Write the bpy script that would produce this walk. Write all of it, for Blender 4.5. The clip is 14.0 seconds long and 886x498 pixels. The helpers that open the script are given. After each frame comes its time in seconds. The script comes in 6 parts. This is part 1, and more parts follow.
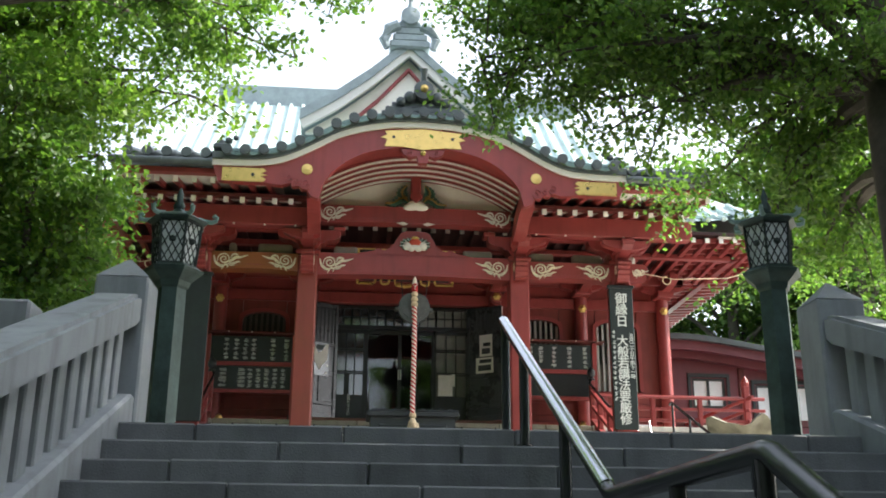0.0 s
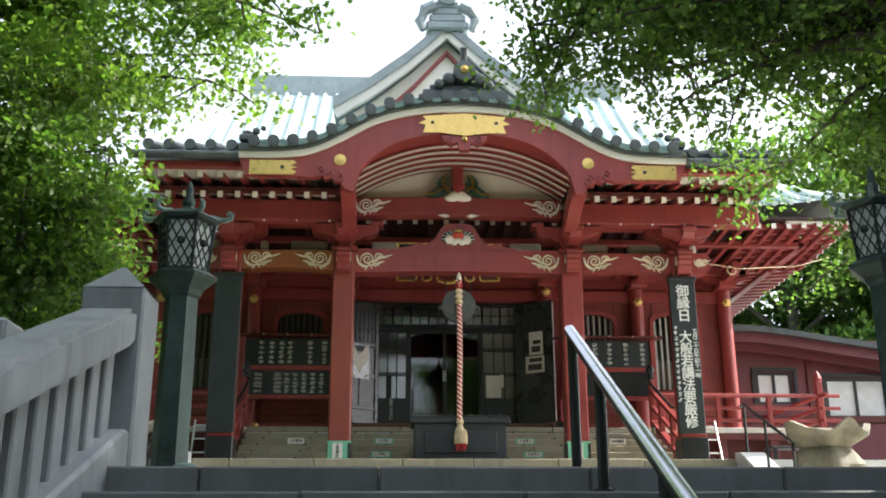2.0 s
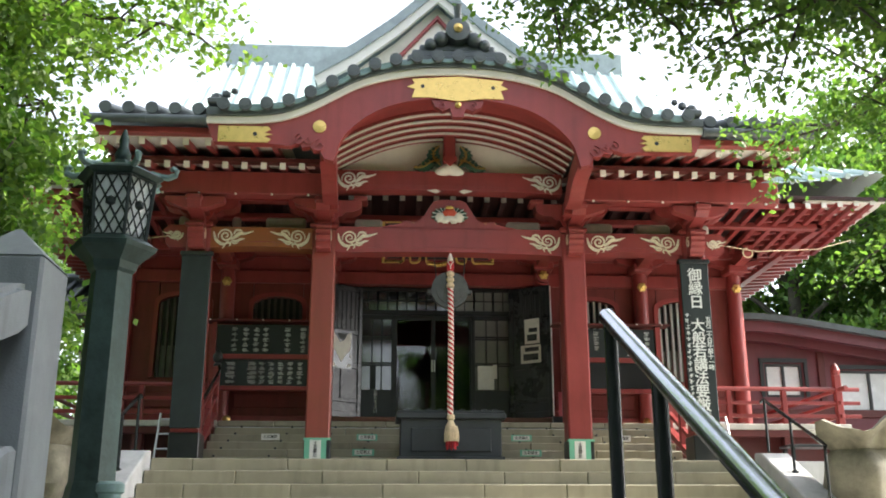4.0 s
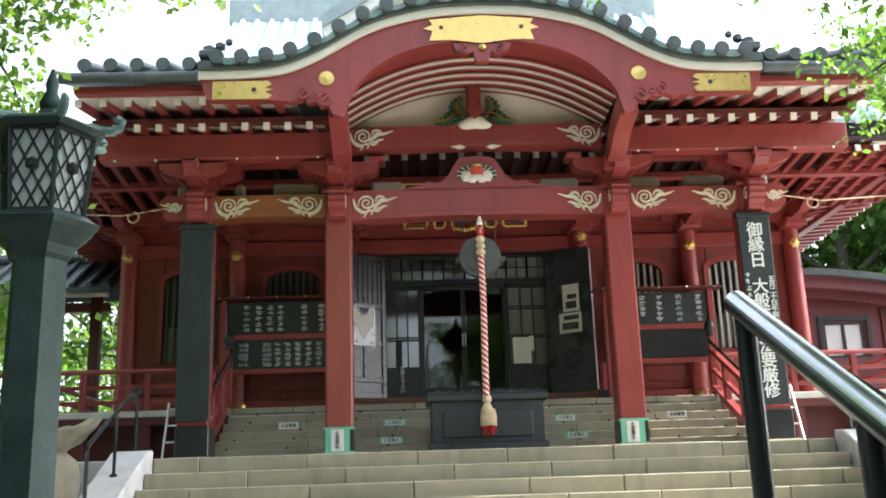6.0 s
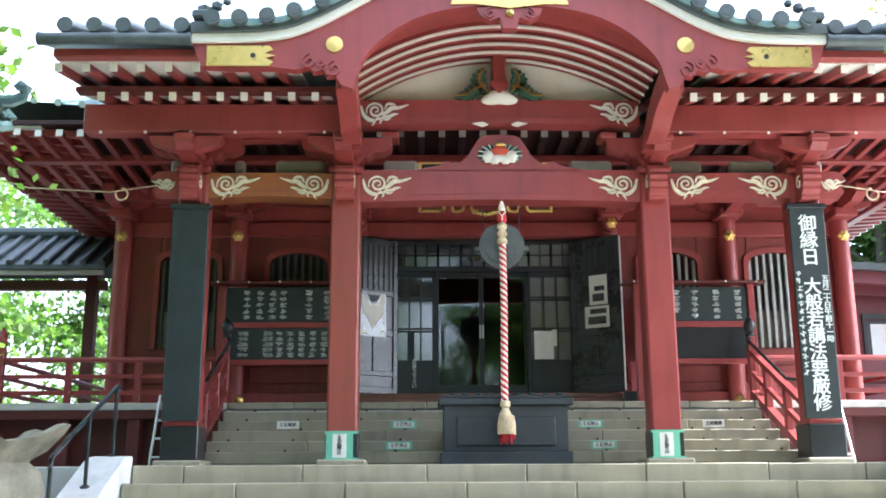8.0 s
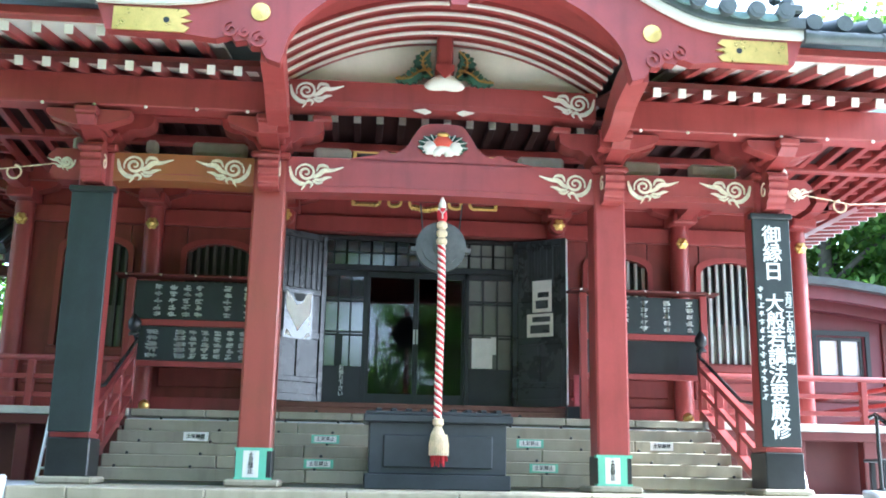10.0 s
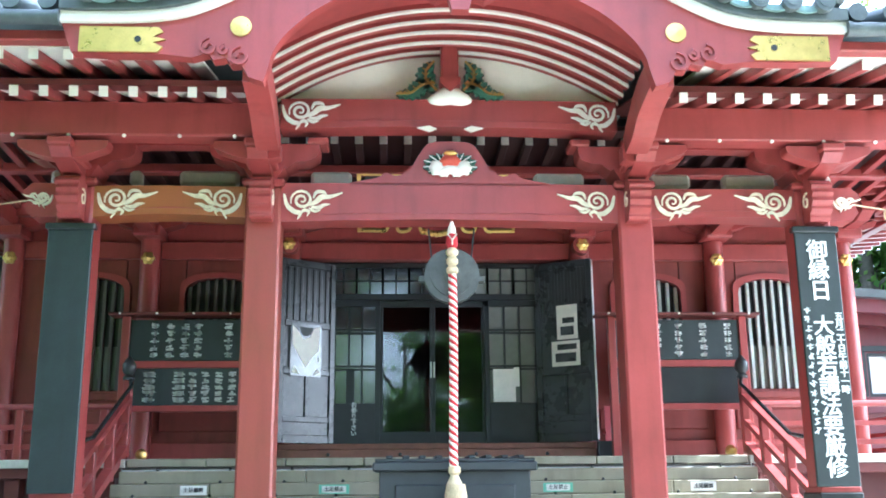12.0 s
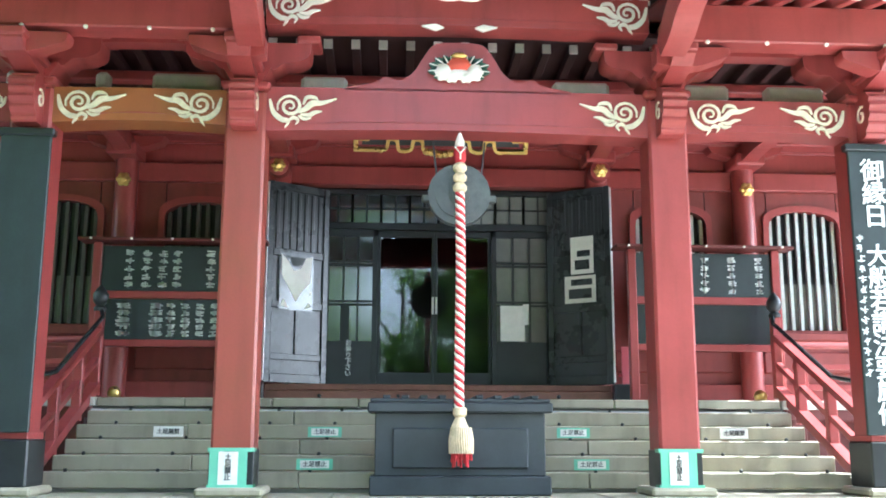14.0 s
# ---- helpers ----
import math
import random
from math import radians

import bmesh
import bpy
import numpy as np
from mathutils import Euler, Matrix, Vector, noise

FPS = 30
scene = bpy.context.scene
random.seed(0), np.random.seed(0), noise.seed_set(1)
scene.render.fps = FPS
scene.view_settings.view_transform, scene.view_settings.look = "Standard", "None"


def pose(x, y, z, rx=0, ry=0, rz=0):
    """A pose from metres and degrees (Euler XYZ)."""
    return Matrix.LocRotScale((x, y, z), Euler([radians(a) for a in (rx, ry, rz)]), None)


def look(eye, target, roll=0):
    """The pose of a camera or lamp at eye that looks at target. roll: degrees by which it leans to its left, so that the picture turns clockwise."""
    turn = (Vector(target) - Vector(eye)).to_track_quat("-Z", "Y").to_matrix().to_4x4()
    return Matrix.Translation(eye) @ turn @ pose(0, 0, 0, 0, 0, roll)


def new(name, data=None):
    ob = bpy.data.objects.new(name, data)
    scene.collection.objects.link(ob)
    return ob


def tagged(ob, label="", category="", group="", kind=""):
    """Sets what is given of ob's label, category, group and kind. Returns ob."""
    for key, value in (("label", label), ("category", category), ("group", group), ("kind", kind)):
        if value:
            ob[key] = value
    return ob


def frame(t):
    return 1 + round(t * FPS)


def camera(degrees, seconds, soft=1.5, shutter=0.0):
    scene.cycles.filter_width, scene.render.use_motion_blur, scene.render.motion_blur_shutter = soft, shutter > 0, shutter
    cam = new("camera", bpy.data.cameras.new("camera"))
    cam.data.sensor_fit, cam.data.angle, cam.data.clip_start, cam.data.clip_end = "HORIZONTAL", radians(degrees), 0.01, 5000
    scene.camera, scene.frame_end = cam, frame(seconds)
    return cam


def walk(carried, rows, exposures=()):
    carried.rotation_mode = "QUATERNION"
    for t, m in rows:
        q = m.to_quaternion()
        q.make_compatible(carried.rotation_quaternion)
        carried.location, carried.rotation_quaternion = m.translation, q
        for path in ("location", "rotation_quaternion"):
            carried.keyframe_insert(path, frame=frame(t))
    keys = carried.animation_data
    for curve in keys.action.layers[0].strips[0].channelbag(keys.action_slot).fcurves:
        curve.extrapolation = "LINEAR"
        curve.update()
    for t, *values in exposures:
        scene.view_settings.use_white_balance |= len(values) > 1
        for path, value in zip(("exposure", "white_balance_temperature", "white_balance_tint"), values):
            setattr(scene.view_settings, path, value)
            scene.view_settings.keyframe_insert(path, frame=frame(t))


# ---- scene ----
cam = camera(48.0, 14.0, soft=1.8)
PATH = [
    (0, (-1.014, -15.841, -0.897), (-0.836, -13.945, -0.285), 0.4),
    (0.5, (-0.98, -15.475, -0.766), (-0.9, -13.547, -0.242), -1.4),
    (1, (-0.976, -15.293, -0.67), (-0.784, -13.369, -0.156), 0.4),
    (1.5, (-0.936, -15.01, -0.578), (-0.826, -13.081, -0.061), -0.4),
    (2, (-0.97, -14.761, -0.511), (-0.875, -12.853, 0.084), -0.2),
    (2.5, (-0.987, -14.481, -0.391), (-0.771, -12.574, 0.172), 0.5),
    (3, (-0.943, -14.165, -0.265), (-0.79, -12.234, 0.235), -1.0),
    (3.2, (-0.953, -14.027, -0.264), (-0.823, -12.101, 0.257), -0.1),
    (5.3, (-0.95, -12.442, 0.02), (-0.868, -10.531, 0.605), -1.0),
    (5.5, (-0.93, -12.323, 0.075), (-0.899, -10.395, 0.605), -1.4),
    (6, (-0.92, -12.015, 0.192), (-0.846, -10.08, 0.692), -1.9),
    (6.5, (-0.884, -11.783, 0.284), (-0.88, -9.829, 0.707), -0.5),
    (7, (-0.878, -11.496, 0.393), (-0.897, -9.542, 0.815), 0.1),
    (7.5, (-0.887, -11.225, 0.506), (-0.783, -9.292, 1.007), 0.2),
    (8, (-0.863, -10.917, 0.64), (-0.827, -8.968, 1.089), -0.3),
    (8.5, (-0.838, -10.661, 0.781), (-0.696, -8.707, 1.183), -0.9),
    (8.7, (-0.849, -10.562, 0.774), (-0.683, -8.618, 1.213), 1.0),
    (10.8, (-0.726, -9.479, 1.107), (-0.57, -7.533, 1.54), 1.0),
    (11, (-0.706, -9.387, 1.143), (-0.503, -7.439, 1.547), -1.2),
    (11.5, (-0.599, -9.219, 1.235), (-0.416, -7.285, 1.712), -2.0),
    (12, (-0.547, -9.055, 1.27), (-0.446, -7.113, 1.737), -0.5),
    (12.5, (-0.585, -8.806, 1.246), (-0.479, -6.86, 1.693), 0.6),
    (13, (-0.584, -8.571, 1.251), (-0.491, -6.618, 1.67), -0.0),
    (13.5, (-0.568, -8.219, 1.247), (-0.52, -6.27, 1.693), 0.5),
    (14, (-0.554, -7.943, 1.228), (-0.449, -5.981, 1.599), 0.2),
]
EXPOSURES = [(0.0, 1.33, 6250, 11), (3.0, 1.39, 6400, 11), (5.5, 1.66, 6250, 11), (6.5, 1.87, 6000, 11), (7.5, 2.15, 5650, 11), (8.5, 2.37, 5350, 10), (11.0, 2.9, 4950, 6), (14.0, 2.98, 5200, 6)]
walk(cam, [(t, look(eye, target, roll)) for t, eye, target, roll in PATH], EXPOSURES)

# ---- daylight ----
SUN_DIR = Vector((0.78, 0.06, 0.62)).normalized()
world = bpy.data.worlds.new("sky")
scene.world = world
world.use_nodes = True
wn = world.node_tree
sky = wn.nodes.new("ShaderNodeTexSky")
sky.sky_type = "NISHITA"
sky.sun_disc = False
sky.sun_elevation = math.asin(SUN_DIR.z)
sky.sun_rotation = math.atan2(SUN_DIR.x, SUN_DIR.y)
sky.dust_density = 3.0
wn.nodes["Background"].inputs["Strength"].default_value = 0.15
haze = wn.nodes.new("ShaderNodeHueSaturation")
haze.inputs["Saturation"].default_value = 0.4
haze.inputs["Value"].default_value = 1.5
wn.links.new(sky.outputs[0], haze.inputs["Color"])
wn.links.new(haze.outputs[0], wn.nodes["Background"].inputs["Color"])
sun_data = bpy.data.lights.new("sun", "SUN")
sun_data.energy = 5.0
sun_data.angle = radians(0.6)
sun_data.color = (1.0, 0.93, 0.81)
sun = new("sun", sun_data)
sun.matrix_world = look((20, 0, 20), Vector((20, 0, 20)) - SUN_DIR)


# ---- materials ----
def mat(name, base, rough=0.6, metal=0.0, var=0.25, scale=3.0, fine=60.0, bump=0.15, spec=0.5, tint=None, coat=0.0, rand=0.0, stain=0.0):
    """A painted or natural surface with broad blotches, fine grain, and wear in colour, gloss and relief."""
    m = bpy.data.materials.new(name)
    m.use_nodes = True
    nt = m.node_tree
    b = nt.nodes["Principled BSDF"]
    b.inputs["Metallic"].default_value = metal
    b.inputs["Specular IOR Level"].default_value = spec
    b.inputs["Coat Weight"].default_value = coat
    b.inputs["Coat Roughness"].default_value = 0.15
    geo = nt.nodes.new("ShaderNodeTexCoord")
    big = nt.nodes.new("ShaderNodeTexNoise")
    big.inputs["Scale"].default_value = scale
    big.inputs["Detail"].default_value = 6
    big.inputs["Roughness"].default_value = 0.65
    small = nt.nodes.new("ShaderNodeTexNoise")
    small.inputs["Scale"].default_value = fine
    small.inputs["Detail"].default_value = 3
    nt.links.new(geo.outputs["Object"], big.inputs["Vector"])
    nt.links.new(geo.outputs["Object"], small.inputs["Vector"])
    ramp = nt.nodes.new("ShaderNodeMix")
    ramp.data_type = "RGBA"
    lo = [c * (1 - var) for c in base]
    hi = list(tint) if tint else [min(1.0, c * (1 + var)) for c in base]
    ramp.inputs["A"].default_value = (*lo, 1)
    ramp.inputs["B"].default_value = (*hi, 1)
    rng = nt.nodes.new("ShaderNodeMapRange")
    rng.inputs["From Min"].default_value = 0.3
    rng.inputs["From Max"].default_value = 0.7
    nt.links.new(big.outputs["Fac"], rng.inputs["Value"])
    nt.links.new(rng.outputs["Result"], ramp.inputs["Factor"])
    grain = nt.nodes.new("ShaderNodeMix")
    grain.data_type = "RGBA"
    grain.blend_type = "MULTIPLY"
    grain.inputs["Factor"].default_value = min(1.0, var * 1.6)
    nt.links.new(ramp.outputs["Result"], grain.inputs["A"])
    g = nt.nodes.new("ShaderNodeMapRange")
    g.inputs["To Min"].default_value = 0.7
    g.inputs["To Max"].default_value = 1.25
    nt.links.new(small.outputs["Fac"], g.inputs["Value"])
    nt.links.new(g.outputs["Result"], grain.inputs["B"])
    last = grain.outputs["Result"]
    if stain:
        drip = nt.nodes.new("ShaderNodeTexNoise")
        drip.inputs["Scale"].default_value = 1.0
        drip.inputs["Detail"].default_value = 5
        mp = nt.nodes.new("ShaderNodeMapping")
        mp.inputs["Scale"].default_value = (7, 7, 0.9)
        nt.links.new(geo.outputs["Object"], mp.inputs["Vector"])
        nt.links.new(mp.outputs["Vector"], drip.inputs["Vector"])
        dr = nt.nodes.new("ShaderNodeMapRange")
        dr.inputs["From Min"].default_value = 0.5
        dr.inputs["From Max"].default_value = 0.72
        dr.inputs["To Max"].default_value = stain
        nt.links.new(drip.outputs["Fac"], dr.inputs["Value"])
        dm = nt.nodes.new("ShaderNodeMix")
        dm.data_type = "RGBA"
        dm.inputs["B"].default_value = (base[0] * 0.3, base[1] * 0.3, base[2] * 0.28, 1)
        nt.links.new(dr.outputs["Result"], dm.inputs["Factor"])
        nt.links.new(last, dm.inputs["A"])
        last = dm.outputs["Result"]
    if rand:
        info = nt.nodes.new("ShaderNodeObjectInfo")
        rr = nt.nodes.new("ShaderNodeMapRange")
        rr.inputs["To Min"].default_value = 1 - rand
        rr.inputs["To Max"].default_value = 1 + rand
        nt.links.new(info.outputs["Random"], rr.inputs["Value"])
        rm = nt.nodes.new("ShaderNodeMix")
        rm.data_type = "RGBA"
        rm.blend_type = "MULTIPLY"
        rm.inputs["Factor"].default_value = 1.0
        nt.links.new(last, rm.inputs["A"])
        nt.links.new(rr.outputs["Result"], rm.inputs["B"])
        last = rm.outputs["Result"]
    nt.links.new(last, b.inputs["Base Color"])
    ro = nt.nodes.new("ShaderNodeMapRange")
    ro.inputs["To Min"].default_value = max(0.03, rough - 0.12)
    ro.inputs["To Max"].default_value = min(1.0, rough + 0.12)
    nt.links.new(big.outputs["Fac"], ro.inputs["Value"])
    nt.links.new(ro.outputs["Result"], b.inputs["Roughness"])
    if bump:
        bp = nt.nodes.new("ShaderNodeBump")
        bp.inputs["Strength"].default_value = bump
        bp.inputs["Distance"].default_value = 0.01
        nt.links.new(small.outputs["Fac"], bp.inputs["Height"])
        nt.links.new(bp.outputs["Normal"], b.inputs["Normal"])
    return m


RED = mat("vermilion_paint", (0.272, 0.046, 0.043), 0.42, var=0.16, scale=1.6, bump=0.05, stain=0.25)
REDWALL = mat("darker_red_wall_paint", (0.2, 0.036, 0.031), 0.5, var=0.2, scale=1.4, bump=0.06, stain=0.35)
# Red lowered to hold the shade under the eaves; dark posts share it.
REDDARK = mat("shade_dark_red_paint", (0.1, 0.018, 0.015), 0.5, var=0.2, scale=2.0, bump=0.06)
PLUM = mat("plum_red_paint", (0.15, 0.036, 0.046), 0.5, var=0.15, scale=1.2, bump=0.04, stain=0.2)
WHITE = mat("white_paint", (0.78, 0.76, 0.7), 0.55, var=0.06, bump=0.04)
CREAM = mat("plaster_panel", (0.88, 0.85, 0.76), 0.7, var=0.08, scale=2.5, bump=0.06)
GOLD = mat("gilt_metal", (0.66, 0.46, 0.15), 0.3, metal=0.95, var=0.12, scale=9, bump=0.15)
GILT = mat("cream_carving", (0.74, 0.68, 0.52), 0.5, metal=0.0, var=0.2, scale=12, bump=0.1)
BLACK = mat("black_lacquer", (0.018, 0.02, 0.022), 0.35, var=0.3, bump=0.05)
BOARD = mat("dark_green_board", (0.017, 0.025, 0.026), 0.5, var=0.35, scale=2.2, bump=0.08, stain=0.3)
SHUTTER = mat("grey_black_shutter_paint", (0.038, 0.043, 0.05), 0.28, var=0.2, bump=0.06)
BOXPAINT = mat("slate_black_paint", (0.03, 0.036, 0.042), 0.45, var=0.25, bump=0.06)
DARKSLAT = mat("dark_slats", (0.09, 0.08, 0.075), 0.6, var=0.25, bump=0.1)
WOOD = mat("brown_beam_wood", (0.16, 0.07, 0.045), 0.55, var=0.3, scale=4, bump=0.12)
GREYWOOD = mat("pale_weathered_wood", (0.5, 0.48, 0.42), 0.75, var=0.2, scale=4, bump=0.15)
DARKSTONE = mat("dark_step_stone", (0.14, 0.15, 0.155), 0.55, var=0.25, scale=2.2, fine=90, bump=0.3, rand=0.12, stain=0.35)
PALESTONE = mat("pale_step_stone", (0.3, 0.275, 0.2), 0.75, var=0.15, scale=2.0, fine=110, bump=0.2, rand=0.08, stain=0.3)
# Kept pale so the barely seen terrace bounces sunlight under the eaves.
PAVING = mat("pale_paving_stone", (0.56, 0.53, 0.45), 0.8, var=0.12, scale=2.0, fine=110, bump=0.2, rand=0.06, stain=0.2)
GRANITE = mat("grey_granite", (0.27, 0.295, 0.315), 0.78, var=0.15, scale=3.0, fine=130, bump=0.25, stain=0.4)
BASIN = mat("mossy_stone", (0.18, 0.17, 0.13), 0.85, var=0.4, scale=4.0, fine=70, bump=0.4, stain=0.4)
CONCRETE = mat("whitewashed_concrete", (0.46, 0.47, 0.47), 0.75, var=0.12, bump=0.15, stain=0.25)
IRON = mat("dark_bronze_bars", (0.025, 0.036, 0.034), 0.5, metal=0.3, var=0.3, bump=0.08)
BRONZE = mat("green_bronze", (0.03, 0.056, 0.054), 0.5, metal=0.35, var=0.35, scale=5, tint=(0.06, 0.105, 0.098), bump=0.12, stain=0.3)
GONG = mat("dull_bronze", (0.1, 0.105, 0.1), 0.5, metal=0.5, var=0.3, scale=6, bump=0.12)
PATINA = mat("pale_patina", (0.2, 0.3, 0.29), 0.6, metal=0.2, var=0.3, scale=6, bump=0.12)
TILE = mat("dark_roof_tile", (0.075, 0.09, 0.092), 0.45, var=0.3, scale=4, bump=0.12)
RIDGE = mat("grey_ridge_tile", (0.3, 0.36, 0.37), 0.5, var=0.2, scale=4, bump=0.1)
PINK = mat("pink_strip", (0.6, 0.12, 0.16), 0.5, var=0.1, bump=0.02)
COPPER = mat("verdigris_roof", (0.5, 0.62, 0.6), 0.55, var=0.15, scale=1.0, bump=0.08)
STEEL = mat("black_rail_paint", (0.02, 0.024, 0.026), 0.22, var=0.2, bump=0.03)
SHINE = mat("highlight_steel", (0.6, 0.62, 0.64), 0.2, metal=1.0, var=0.1, bump=0.03)
ALU = mat("aluminium", (0.6, 0.6, 0.6), 0.35, metal=0.7, var=0.1, bump=0.03)
PAPER = mat("paper", (0.76, 0.75, 0.7), 0.6, var=0.08, scale=8, bump=0.02)
FROST = mat("frosted_pane", (0.17, 0.175, 0.16), 0.12, var=0.12, scale=3, bump=0.02)
DARKGLASS = mat("dark_reflecting_glass", (0.025, 0.028, 0.03), 0.03, var=0.1, scale=3, bump=0.008, spec=1.0, coat=1.0)
MILK = mat("milk_glass_pane", (0.74, 0.78, 0.78), 0.25, var=0.08, scale=5, bump=0.02)
SIGN = mat("green_tape", (0.18, 0.5, 0.34), 0.5, var=0.1, bump=0.03)
FILM = mat("dark_glossy_film", (0.09, 0.1, 0.11), 0.12, var=0.3, scale=9, bump=0.05, coat=0.6)
INK = mat("black_ink", (0.02, 0.02, 0.02), 0.7, var=0.1, bump=0)
CHALK = mat("white_brush_paint", (0.72, 0.75, 0.72), 0.7, var=0.1, scale=20, bump=0)
ROPER = mat("red_rope", (0.5, 0.03, 0.04), 0.85, var=0.15, scale=20, fine=200, bump=0.4)
ROPEW = mat("white_rope", (0.75, 0.7, 0.62), 0.85, var=0.1, scale=20, fine=200, bump=0.4)
HEMP = mat("hemp_tassel", (0.62, 0.5, 0.33), 0.9, var=0.25, scale=20, fine=180, bump=0.4)
LEAFG = mat("carved_green", (0.03, 0.09, 0.06), 0.5, var=0.3, bump=0.05)
FRUIT = mat("carved_red", (0.62, 0.09, 0.05), 0.45, var=0.2, bump=0.05)
# Red taken almost to black: the deep shade inside the porch roof.
REDSHADE = mat("deep_shade_red", (0.035, 0.011, 0.011), 0.6, var=0.25, scale=2.0, bump=0.06)
# Left beam and left inner column: warm bounced light mixed into the red.
OCHRE = mat("warm_lit_ochre_red", (0.34, 0.13, 0.035), 0.42, var=0.2, scale=1.1, bump=0.05, tint=(0.32, 0.085, 0.035), stain=0.2)
WARMLIT = mat("warm_lit_red_paint", (0.27, 0.07, 0.04), 0.42, var=0.2, scale=0.8, bump=0.05, tint=(0.28, 0.046, 0.04), stain=0.2)
DARK = mat("unlit_room_black", (0.02, 0.017, 0.016), 0.8, var=0.2, bump=0.05)
EARTH = mat("leaf_litter_earth", (0.09, 0.075, 0.05), 0.95, var=0.4, scale=0.8, fine=25, bump=0.5)
BARK = mat("bark", (0.07, 0.06, 0.05), 0.9, var=0.4, scale=6, fine=50, bump=0.6)


def leaf_mat(name, base, other):
    m = bpy.data.materials.new(name)
    m.use_nodes = True
    nt = m.node_tree
    b = nt.nodes["Principled BSDF"]
    geo = nt.nodes.new("ShaderNodeNewGeometry")
    mix = nt.nodes.new("ShaderNodeMix")
    mix.data_type = "RGBA"
    mix.inputs["A"].default_value = (*base, 1)
    mix.inputs["B"].default_value = (*other, 1)
    nt.links.new(geo.outputs["Random Per Island"], mix.inputs["Factor"])
    nt.links.new(mix.outputs["Result"], b.inputs["Base Color"])
    b.inputs["Roughness"].default_value = 0.5
    tr = nt.nodes.new("ShaderNodeBsdfTranslucent")
    lum = nt.nodes.new("ShaderNodeMix")
    lum.data_type = "RGBA"
    lum.blend_type = "MULTIPLY"
    lum.inputs["Factor"].default_value = 1
    lum.inputs["B"].default_value = (1.55, 1.8, 0.75, 1)
    nt.links.new(mix.outputs["Result"], lum.inputs["A"])
    nt.links.new(lum.outputs["Result"], tr.inputs["Color"])
    sh = nt.nodes.new("ShaderNodeMixShader")
    sh.inputs["Fac"].default_value = 0.52
    nt.links.new(b.outputs[0], sh.inputs[1])
    nt.links.new(tr.outputs[0], sh.inputs[2])
    nt.links.new(sh.outputs[0], nt.nodes["Material Output"].inputs["Surface"])
    return m


LEAF = leaf_mat("maple_leaves", (0.05, 0.115, 0.028), (0.14, 0.215, 0.055))
# Brighter copy of the maple leaves, with sunlight put into the colour.
LEAF3 = leaf_mat("sunny_leaves", (0.07, 0.14, 0.03), (0.2, 0.29, 0.075))
# Darker copy of the maple leaves, shaded through its colour.
LEAF2 = leaf_mat("shade_dark_leaves", (0.038, 0.085, 0.02), (0.085, 0.145, 0.036))


def glass_mat():
    m = bpy.data.materials.new("window_glass")
    m.use_nodes = True
    b = m.node_tree.nodes["Principled BSDF"]
    b.inputs["Base Color"].default_value = (0.75, 0.8, 0.8, 1)
    b.inputs["Roughness"].default_value = 0.02
    b.inputs["Transmission Weight"].default_value = 1.0
    b.inputs["IOR"].default_value = 1.5
    return m


GLASS = glass_mat()


# ---- mesh tools ----
def wloc(ob):
    v = Vector((0, 0, 0))
    while ob:
        v += ob.location
        ob = ob.parent
    return v


def thing(name, at, label, category, group="", kind=""):
    ob = new(name)
    ob.location = at
    ob.empty_display_size = 0.1
    return tagged(ob, label, category, group, kind)


def mesh_of(bm, material, smooth=False):
    me = bpy.data.meshes.new("mesh")
    bmesh.ops.recalc_face_normals(bm, faces=bm.faces)
    bm.to_mesh(me)
    bm.free()
    me.materials.append(material)
    if smooth:
        for p in me.polygons:
            p.use_smooth = True
        me.set_sharp_from_angle(angle=radians(40))
    return me


def part(name, bm, material, parent, label="", smooth=False, kind=""):
    """One mesh object under a thing or a part; the bmesh is in world metres."""
    me = mesh_of(bm, material, smooth)
    me.transform(Matrix.Translation(-wloc(parent)))
    ob = new(name, me)
    ob.parent = parent
    return tagged(ob, label, kind=kind)


def solid(name, bm, material, label, category, group="", kind="", smooth=False, at=None):
    me = mesh_of(bm, material, smooth)
    ob = new(name, me)
    if at is not None:
        me.transform(Matrix.Translation(-Vector(at)))
        ob.location = at
    return tagged(ob, label, category, group, kind)


def B():
    return bmesh.new()


def bx(bm, x0, x1, y0, y1, z0, z1, bev=0.0, rot=None, pivot=None):
    r = bmesh.ops.create_cube(bm, size=1)
    vs = r["verts"]
    for v in vs:
        v.co = Vector(((x0 + x1) / 2 + v.co.x * (x1 - x0), (y0 + y1) / 2 + v.co.y * (y1 - y0), (z0 + z1) / 2 + v.co.z * (z1 - z0)))
    if bev:
        es = list({e for v in vs for e in v.link_edges})
        out = bmesh.ops.bevel(bm, geom=es, offset=bev, segments=1, affect="EDGES", profile=0.5)
        vs = list({v for f in out["faces"] for v in f.verts} | {v for v in vs if v.is_valid})
    if rot is not None:
        p = Vector(pivot) if pivot is not None else Vector(((x0 + x1) / 2, (y0 + y1) / 2, (z0 + z1) / 2))
        for v in vs:
            v.co = p + rot @ (v.co - p)
    return bm


def rotm(axis, deg):
    return Matrix.Rotation(radians(deg), 3, axis)


